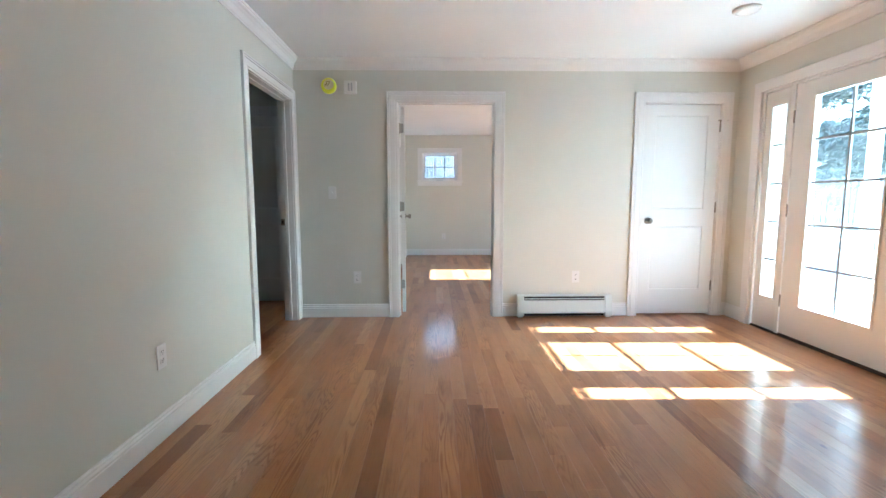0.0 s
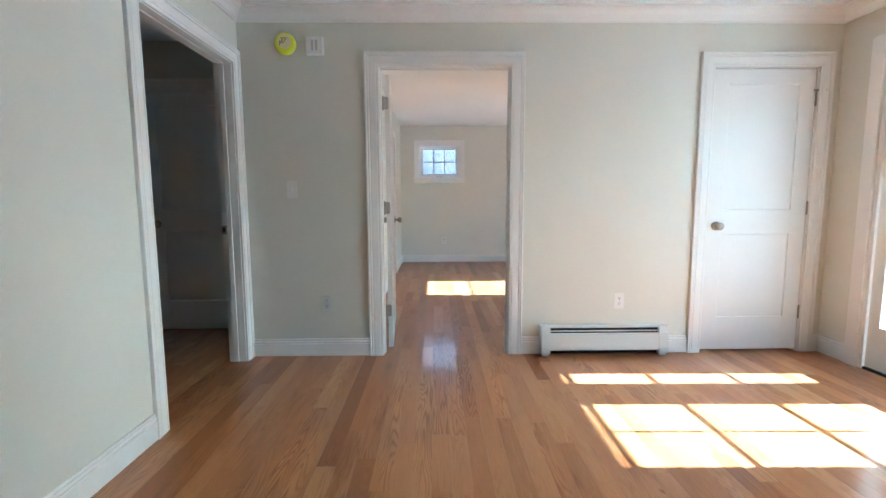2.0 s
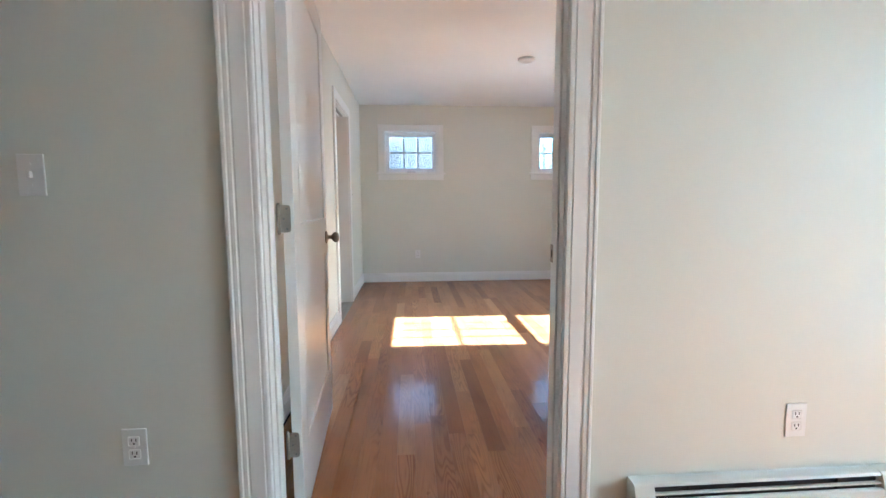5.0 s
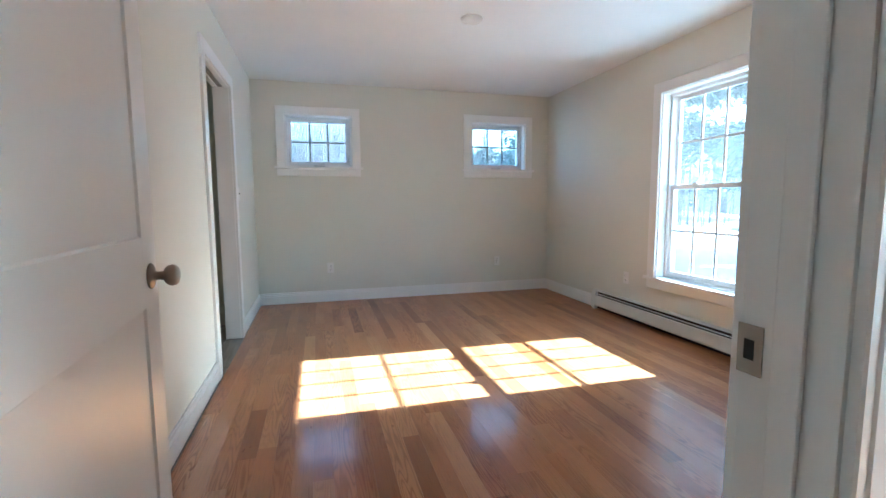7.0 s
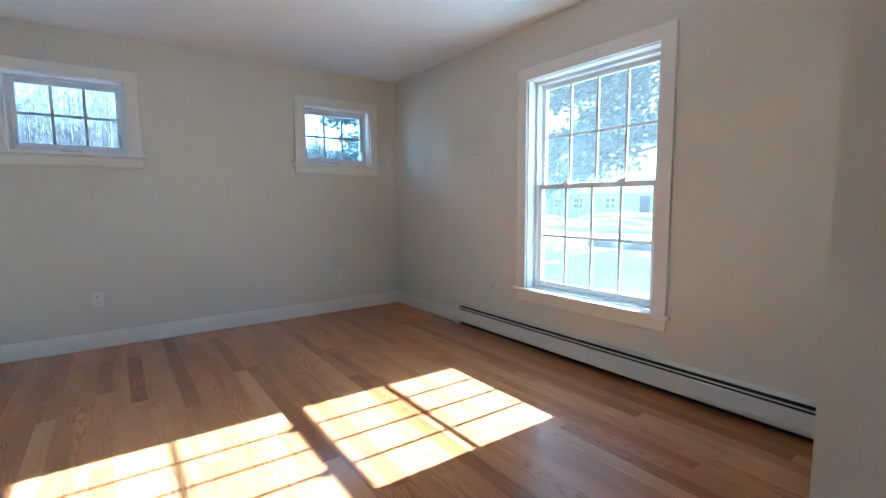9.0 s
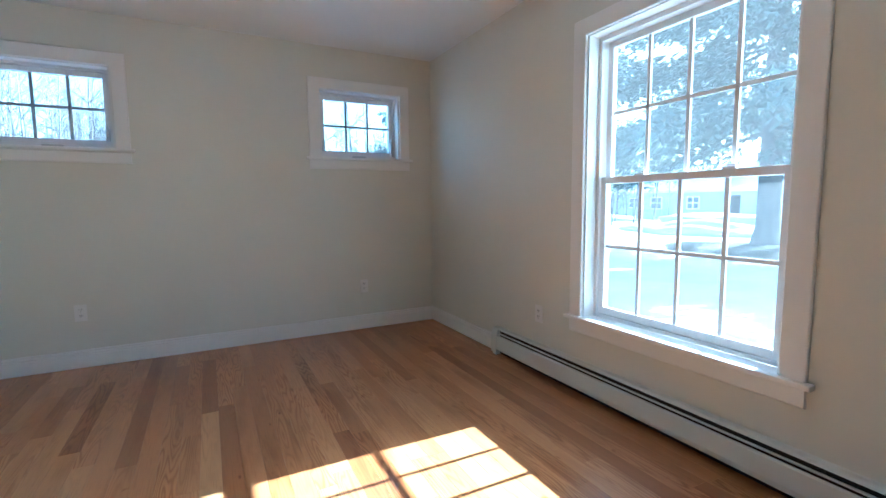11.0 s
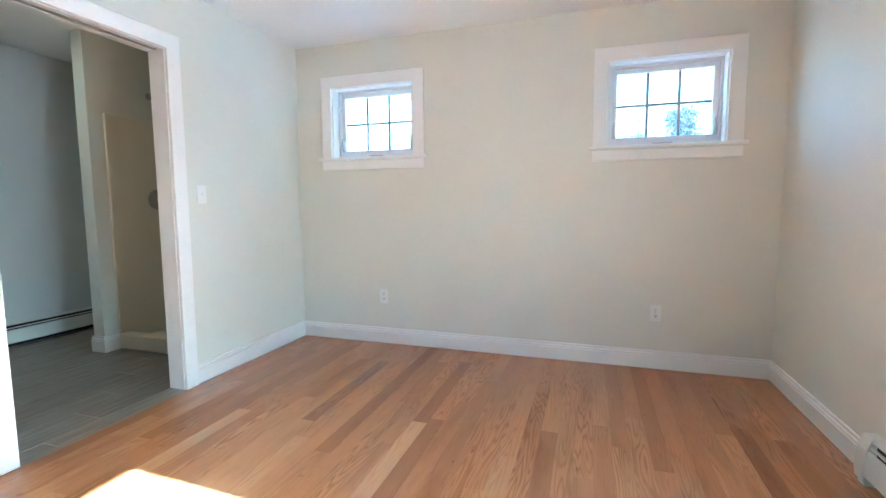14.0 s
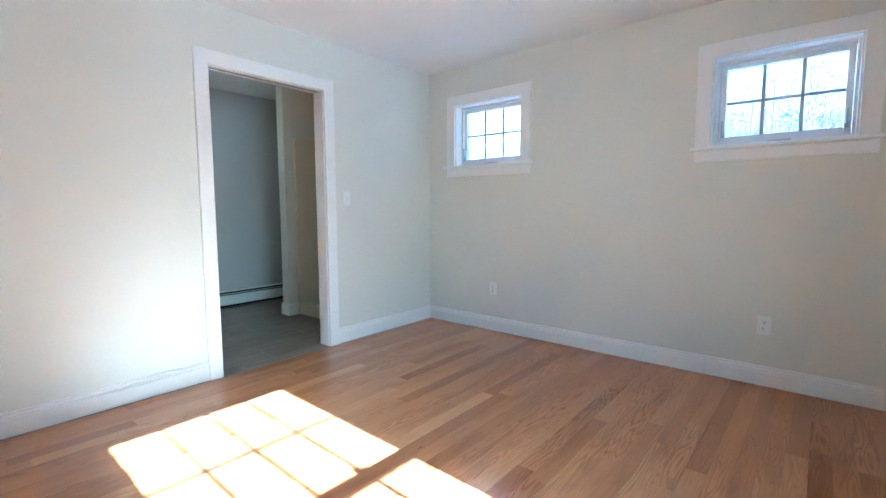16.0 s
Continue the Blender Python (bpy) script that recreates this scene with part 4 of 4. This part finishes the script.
def bare_ground(x, y, r, seed):
    """A low mound of thawed earth and litter with a ragged rim, round the foot of a tree."""
    bm = bmesh.new()
    rings = []
    for k, (f, h) in enumerate(((0.12, 0.26), (0.35, 0.22), (0.6, 0.18), (0.8, 0.15), (1.0, -0.15))):
        ring = []
        for i in range(48):
            a = 2 * math.pi * i / 48
            d = Vector((math.cos(a), math.sin(a), 0))
            q = r * f * (1 + 0.38 * noise.noise(d * 1.6 + Vector((seed, 0, 0))) * f + 0.16 * noise.noise(d * 6 + Vector((seed, 2, 0))) * f)
            ring.append(bm.verts.new((x + d.x * q * 0.75, y + d.y * q * 1.25, GZ0 + h + 0.04 * noise.noise(Vector((d.x * q, d.y * q, seed)) * 2.5))))
        rings.append(ring)
    for a, b in zip(rings, rings[1:]):
        for i in range(48):
            j = (i + 1) % 48
            bm.faces.new((a[i], a[j], b[j], b[i]))
    bm.faces.new(rings[0])
    finish(bm, "bare_ground", EARTH, None, "thawed brown earth and litter around the tree", True, kind="structure")


bare_ground(17.0, 13.9, 2.9, 4.0)


def limb(bm, a, b, r0, r1, steps=7):
    d = (b - a)
    q = d.to_track_quat("Z", "Y")
    rings = []
    for p, r in ((a, r0), (b, r1)):
        rings.append([bm.verts.new(p + q @ Vector((r * math.cos(2 * math.pi * i / steps), r * math.sin(2 * math.pi * i / steps), 0))) for i in range(steps)])
    for i in range(steps):
        j = (i + 1) % steps
        bm.faces.new((rings[0][i], rings[0][j], rings[1][j], rings[1][i]))


def bare_tree(x, y, h, seed, label):
    rnd = random.Random(seed)
    t = thing("bare_tree", pose(x, y, GZ0 - 0.15), label, "tree", "bare trees")
    bt, bb = bmesh.new(), bmesh.new()
    trunk = [Vector((0, 0, 0))]
    for i in range(6):
        trunk.append(trunk[-1] + Vector((rnd.uniform(-0.2, 0.2), rnd.uniform(-0.2, 0.2), h / 7)))
    r = h * 0.008
    for i in range(6):
        limb(bt, trunk[i], trunk[i + 1], r * (1 - i * 0.13), r * (1 - (i + 1) * 0.13), 9)

    def grow(p, d, length, rad, level):
        q = p + d * length * 0.5 + Vector((rnd.uniform(-1, 1), rnd.uniform(-1, 1), rnd.uniform(-0.3, 0.8))) * length * 0.08
        e = q + (d + Vector((rnd.uniform(-0.3, 0.3), rnd.uniform(-0.3, 0.3), 0.25))).normalized() * length * 0.5
        sides = 5 if level < 3 else 3
        limb(bb, p, q, rad, rad * 0.75, sides)
        limb(bb, q, e, rad * 0.75, rad * 0.45, sides)
        if level < 4:
            for k in range(4):
                s = q if k < 2 else e
                nd = (d + Vector((rnd.uniform(-0.9, 0.9), rnd.uniform(-0.9, 0.9), rnd.uniform(-0.2, 0.7)))).normalized()
                grow(s, nd, length * rnd.uniform(0.5, 0.7), rad * 0.5, level + 1)

    for i in range(2, 7):
        for k in range(3):
            a = rnd.uniform(0, 6.28)
            grow(trunk[i], Vector((math.cos(a), math.sin(a), rnd.uniform(0.5, 1.1))).normalized(), h * rnd.uniform(0.18, 0.28), r * 0.36, 1)
    part("trunk", bt, BARK, t, "", True)
    part("crown", bb, BARK, t, "bare twigs and branches", True)


def pine(x, y, h, r, low, trunk_r, seed, label, count=5200, clump=0.26):
    """An evergreen: tapered trunk, drooping whorled limbs, and a crown of many small needle sprays."""
    rnd = random.Random(seed)
    t = thing("pine_tree", pose(x, y, GZ0 - 0.15), label, "tree", "evergreen trees")
    bt = lathe([(trunk_r * 2.0, 0.0), (trunk_r * 1.5, 0.3), (trunk_r * 1.2, 0.7), (trunk_r, 1.0), (trunk_r * 0.85, h * 0.3), (trunk_r * 0.45, h * 0.7), (0.03, h)], 14)
    for v in bt.verts:
        v.co += Vector((noise.noise(v.co * 1.3 + Vector((seed, 0, 0))), noise.noise(v.co * 1.3 + Vector((0, seed, 0))), 0)) * trunk_r * 0.35
    part("trunk", bt, BARK, t, "thick brown trunk", True)
    bl = bmesh.new()
    verts, faces = [], []
    limbs = []
    z = low
    while z < h * 0.97:
        f = 1 - (z - low) / (h - low)
        for k in range(6):
            a = rnd.uniform(0, 6.28)
            ln = r * (0.25 + 0.75 * f) * rnd.uniform(0.65, 1.1)
            p0 = Vector((0, 0, z + rnd.uniform(-0.3, 0.3)))
            p1 = p0 + Vector((math.cos(a) * ln, math.sin(a) * ln, -ln * rnd.uniform(0.05, 0.28)))
            limb(bl, p0, p1, 0.02 + 0.06 * f, 0.012, 5)
            limbs.append((p0, p1))
        z += h * 0.045
    part("limbs", bl, BARK, t, "", True)
    for i in range(count):
        p0, p1 = rnd.choice(limbs)
        s = rnd.uniform(0.18, 1.05)
        c = p0.lerp(p1, s) + Vector((rnd.gauss(0, 0.3), rnd.gauss(0, 0.3), rnd.gauss(-0.1, 0.22)))
        d = (p1 - p0).normalized()
        for k in range(3):
            ax = (d + Vector((rnd.uniform(-0.9, 0.9), rnd.uniform(-0.9, 0.9), rnd.uniform(-0.8, 0.4)))).normalized()
            sd = ax.cross(Vector((rnd.uniform(-1, 1), rnd.uniform(-1, 1), rnd.uniform(-1, 1)))).normalized()
            L, W = clump * rnd.uniform(0.6, 1.2), clump * rnd.uniform(0.10, 0.2)
            n = len(verts)
            verts += [c - sd * W * 0.3, c + ax * L * 0.5 - sd * W, c + ax * L, c + ax * L * 0.5 + sd * W]
            faces.append((n, n + 1, n + 2, n + 3))
    me = bpy.data.meshes.new("crown")
    me.from_pydata([tuple(v) for v in verts], [], faces)
    me.materials.append(NEEDLES)
    c = new("crown", me)
    c.parent = t
    tagged(c, "dense blue-green needle sprays")


pine(17.35, 13.9, 18.0, 7.6, 4.1, 0.34, 3, "huge old evergreen with a thick trunk in the yard", 52000, 0.31)
pine(14.8, 23.6, 18.0, 7.8, 4.8, 0.26, 9, "tall evergreen across the yard", 52000, 0.32)
pine(19.5, 7.9, 12.0, 2.2, 1.6, 0.25, 12, "dark evergreen near the porch side", 7000)
for i, (x, y, h, r) in enumerate(((2.7, 41.0, 7.4, 2.0), (4.9, 40.0, 6.5, 1.9), (7.6, 40.0, 8.4, 2.3), (13.8, 40.0, 6.4, 2.3), (16.4, 41.5, 6.2, 2.2), (-10.4, 42.0, 5.6, 1.9))):
    pine(x, y, h, r, 0.9, 0.16, 15 + i, "dark evergreen standing before the bare woods", 6500, 0.24)
for i, (x, y, h) in enumerate(((-9, 42, 13), (-4.5, 40, 14), (-1, 46, 15), (2.2, 41, 13), (5.5, 45, 14), (8.8, 41, 13), (-14, 44, 14), (12.5, 44, 14), (-6.5, 50, 16), (-20, 42, 13), (16.5, 47, 14), (-11.5, 52, 16), (0.8, 54, 16), (22.2, 26.0, 5), (34, 31, 11), (36, 16, 12))):
    bare_tree(x, y, h, 40 + i, "leafless grey-brown tree against the sky")


def far_woods():
    """A belt of thin leafless saplings and brush, too many to count."""
    rw = random.Random(77)
    verts, faces = [], []

    def stick(a, b, r0, r1):
        d = (b - a).normalized()
        u = d.cross(Vector((0.3, 0.8, 0.1))).normalized()
        w = d.cross(u)
        n = len(verts)
        for p, r in ((a, r0), (b, r1)):
            for k in range(3):
                c = 2.094 * k
                verts.append(p + (u * math.cos(c) + w * math.sin(c)) * r)
        for k in range(3):
            j = (k + 1) % 3
            faces.append((n + k, n + j, n + 3 + j, n + 3 + k))

    def sapling(x, y, h):
        p = Vector((x, y, GZ0 - 0.2))
        top = p + Vector((rw.uniform(-0.6, 0.6), rw.uniform(-0.6, 0.6), h))
        stick(p, top, 0.009 * h, 0.012)
        for k in range(22):
            s = rw.uniform(0.15, 0.95)
            a = p.lerp(top, s)
            an = rw.uniform(0, 6.28)
            ln = h * rw.uniform(0.12, 0.32) * (1.15 - s)
            b = a + Vector((math.cos(an) * ln, math.sin(an) * ln, ln * rw.uniform(0.3, 1.2)))
            stick(a, b, 0.0028 * h, 0.006)
            for q in range(4):
                c = a.lerp(b, rw.uniform(0.3, 1.0))
                an2 = an + rw.uniform(-1.2, 1.2)
                l2 = ln * rw.uniform(0.3, 0.6)
                stick(c, c + Vector((math.cos(an2) * l2, math.sin(an2) * l2, l2 * rw.uniform(0.1, 1.0))), 0.009, 0.005)

    for i in range(620):
        sapling(rw.uniform(-34, 38), rw.uniform(30, 58), rw.uniform(4.5, 8.5))
    for i in range(200):
        sapling(rw.uniform(-6.5, 2.5), rw.uniform(32, 56), rw.uniform(6.5, 10.0))
    for i in range(90):
        sapling(rw.uniform(48, 66), rw.uniform(-30, 70), rw.uniform(7, 12))
    me = bpy.data.meshes.new("far_woods")
    me.from_pydata([tuple(v) for v in verts], [], faces)
    me.materials.append(BARK)
    tagged(new("far_woods", me), "distant belt of leafless brush and saplings", "woods", kind="stuff")


far_woods()


def house(m, w, d, h, label, garage=False):
    """A storey of clapboard, a snow-covered gable roof with eaves, framed windows, and a door or garage door."""
    hs = thing("house", m, label, "house", "houses across the street")
    part("wall", bx(-w / 2, w / 2, 0, d, 0, h), SIDING, hs)
    rh = d * 0.32
    bm = bmesh.new()
    e = 0.5
    pts = [(-e, h - 0.12), (d / 2, h + rh), (d + e, h - 0.12), (d + e, h + 0.1), (d / 2, h + rh + 0.25), (-e, h + 0.1)]
    a = [bm.verts.new((-w / 2 - e, y, z)) for y, z in pts]
    b = [bm.verts.new((w / 2 + e, y, z)) for y, z in pts]
    for i in range(6):
        j = (i + 1) % 6
        bm.faces.new((a[i], a[j], b[j], b[i]))
    bm.faces.new(a)
    bm.faces.new(b[::-1])
    part("roof", bm, ROOFING, hs, "snow-covered gable roof")
    n = int(w / 3)
    for i in range(n):
        x = -w / 2 + (i + 0.5) * w / n
        if garage and i == n - 1:
            g = part("garage_door", bx(x - 1.2, x + 1.2, -0.05, 0.02, 0.0, 2.1, 0.02), TRIM, hs)
            for k in range(1, 4):
                part("groove", bx(x - 1.15, x + 1.15, -0.055, -0.045, k * 0.52 - 0.015, k * 0.52 + 0.015), FIN, g)
        elif i == n // 2:
            part("door", bx(x - 0.48, x + 0.48, -0.05, 0.02, 0.1, 2.15, 0.02), RUBBER, hs)
        else:
            wn_ = part("window", bx(x - 0.55, x + 0.55, -0.06, 0.02, 0.9, 2.1, 0.01), TRIM, hs, "white framed window")
            for q in (-0.26, 0.26):
                for z in (1.22, 1.78):
                    part("pane", bx(x + q - 0.2, x + q + 0.2, -0.07, -0.055, z - 0.23, z + 0.23), HOUSEGLASS, wn_)
    part("chimney", bx(w * 0.2, w * 0.2 + 0.7, d / 2 - 0.35, d / 2 + 0.35, h + rh - 0.4, h + rh + 0.9, 0.02), BARK, hs)


house(pose(42, 31, GZ0, 0, 0, -70), 13, 8, 2.6, "blue-grey single-storey house with a snowy roof and garage", True)
house(pose(44, 47, GZ0, 0, 0, -60), 12, 8, 2.8, "blue-grey house with a snowy roof")
house(pose(41, 12, GZ0, 0, 0, -90), 12, 8, 2.7, "blue-grey house across the street")
house(pose(41, -6, GZ0, 0, 0, -95), 11, 8, 2.7, "blue-grey house across the street")

# ---- porch ----
PX = 2.05
slab("porch_floor", EX + 0.001, EX + PX, 0.5, 5.6, -0.20, -0.045, DECK, "pale grey painted porch deck")
slab("porch_roof", EX + 0.001, R1X + 2.03, 0.4, 5.7, 2.545, 2.72, TRIM, "white porch roof over the entrance")
rl = thing("porch_railing", pose(EX + PX - 0.08, 0.55, -0.045), "white wooden porch railing with balusters", "railing")
part("top_rail", bx(-0.04, 0.04, 0.0, 5.0, 0.86, 0.91, 0.008), TRIM, rl)
part("bottom_rail", bx(-0.025, 0.025, 0.0, 5.0, 0.09, 0.14, 0.006), TRIM, rl)
for i in range(34):
    y = 0.12 + i * 0.143
    part("baluster", bx(-0.017, 0.017, y - 0.017, y + 0.017, 0.138, 0.862), TRIM, rl)
for y in (0.0, 5.0):
    part("post", bx(-0.05, 0.05, y - 0.05, y + 0.05, 0.0, 2.63, 0.006), TRIM, rl)

# ---- floors ----
slab("subfloor", -4.2, EX, -2.72, 9.88, -0.16, -0.021, SHADOWGAP, "dark subfloor under the boards")
BW = 0.0826
rnd = random.Random(5)
floor = thing("floor", pose(0, 0, 0), "satin oak strip floor with varied boards", kind="structure")


def board_mesh(w, length):
    """A strip with eased top edges, from its corner."""
    e, g = 0.0007, 0.00015
    o = [(g, g), (w - g, g), (w - g, length - g), (g, length - g)]
    i = [(e, e), (w - e, e), (w - e, length - e), (e, length - e)]
    vs = [(x, y, -0.019) for x, y in o] + [(x, y, -0.0005) for x, y in o] + [(x, y, 0.0) for x, y in i]
    fs = [(8, 9, 10, 11)]
    for k in range(4):
        j = (k + 1) % 4
        fs += [(k, j, 4 + j, 4 + k), (4 + k, 4 + j, 8 + j, 8 + k)]
    return vs, fs


def spans(x):
    """The stretches of floor along one strip, by the plan."""
    if x < LX2 + 0.0:
        return [(1.4, HY + 0.05)] if x > -2.6 else [(1.4, 7.3)]
    if x < LX:
        return [(LO[0] - T, LO[1] + T)]
    if x < L2X:
        return [(-2.6, WALL_Y)]
    if x < DA[0] - T - BW:
        return [(-2.6, WALL_Y), (WALL_Y2, BY)]
    return [(-2.6, BY)]


joined_v, joined_f = [], []
boards = []
x = -4.1
while x < R2X:
    for a, b in spans(x + BW / 2):
        y = a - rnd.uniform(0, 0.6)
        while y < b:
            length = rnd.choice((0.5, 0.7, 0.95, 1.2, 1.45, 1.7, 2.0, 2.4))
            if b - (y + length) < 0.25:
                length = b - y + 0.001
            y0, y1 = max(y, a), min(y + length, b)
            boards.append((x, y0, y1 - y0))
            y += length
    x += BW
near = [b for b in boards if -0.9 < b[0] < 2.3 and (1.2 < b[1] < 4.6 or 5.3 < b[1] < 9.0)]
near = set(sorted(near, key=lambda b: (b[0] - 0.8) ** 2)[:300])
for bd in boards:
    vs, fs = board_mesh(BW, bd[2])
    if bd in near:
        me = bpy.data.meshes.new("plank")
        me.from_pydata(vs, [], fs)
        me.materials.append(OAK)
        p = new("plank", me)
        p.parent = floor
        p.location = (bd[0], bd[1], 0)
    else:
        n = len(joined_v)
        joined_v += [(bd[0] + vx, bd[1] + vy, vz) for vx, vy, vz in vs]
        joined_f += [tuple(n + k for k in f) for f in fs]
me = bpy.data.meshes.new("outer_planks")
me.from_pydata(joined_v, [], joined_f)
me.materials.append(OAK)
rest = new("outer_planks", me)
rest.parent = floor
tagged(rest, kind="stuff")

slab("bathroom_grout", -2.44, L2X - 0.02, 6.8, BY, -0.0208, -0.0048, GROUT, "pale grey grout bed under the tiles")
bath = thing("bathroom_floor", pose(0, 0, 0), "grey wood-look tile floor", kind="structure")
tw, tl = 0.20, 0.80
i = 0
x = -2.44
tile_vs, tile_fs = board_mesh(tw - 0.005, tl - 0.005)
tile_me = bpy.data.meshes.new("tile")
tile_me.from_pydata(tile_vs, [], tile_fs)
tile_me.materials.append(TILE)
while x < L2X - 0.02:
    y = 6.4 - (i % 3) * 0.27
    while y < BY:
        t = new("tile", tile_me)
        t.parent = bath
        t.location = (x, y, -0.003)
        y += tl
    x += tw
    i += 1
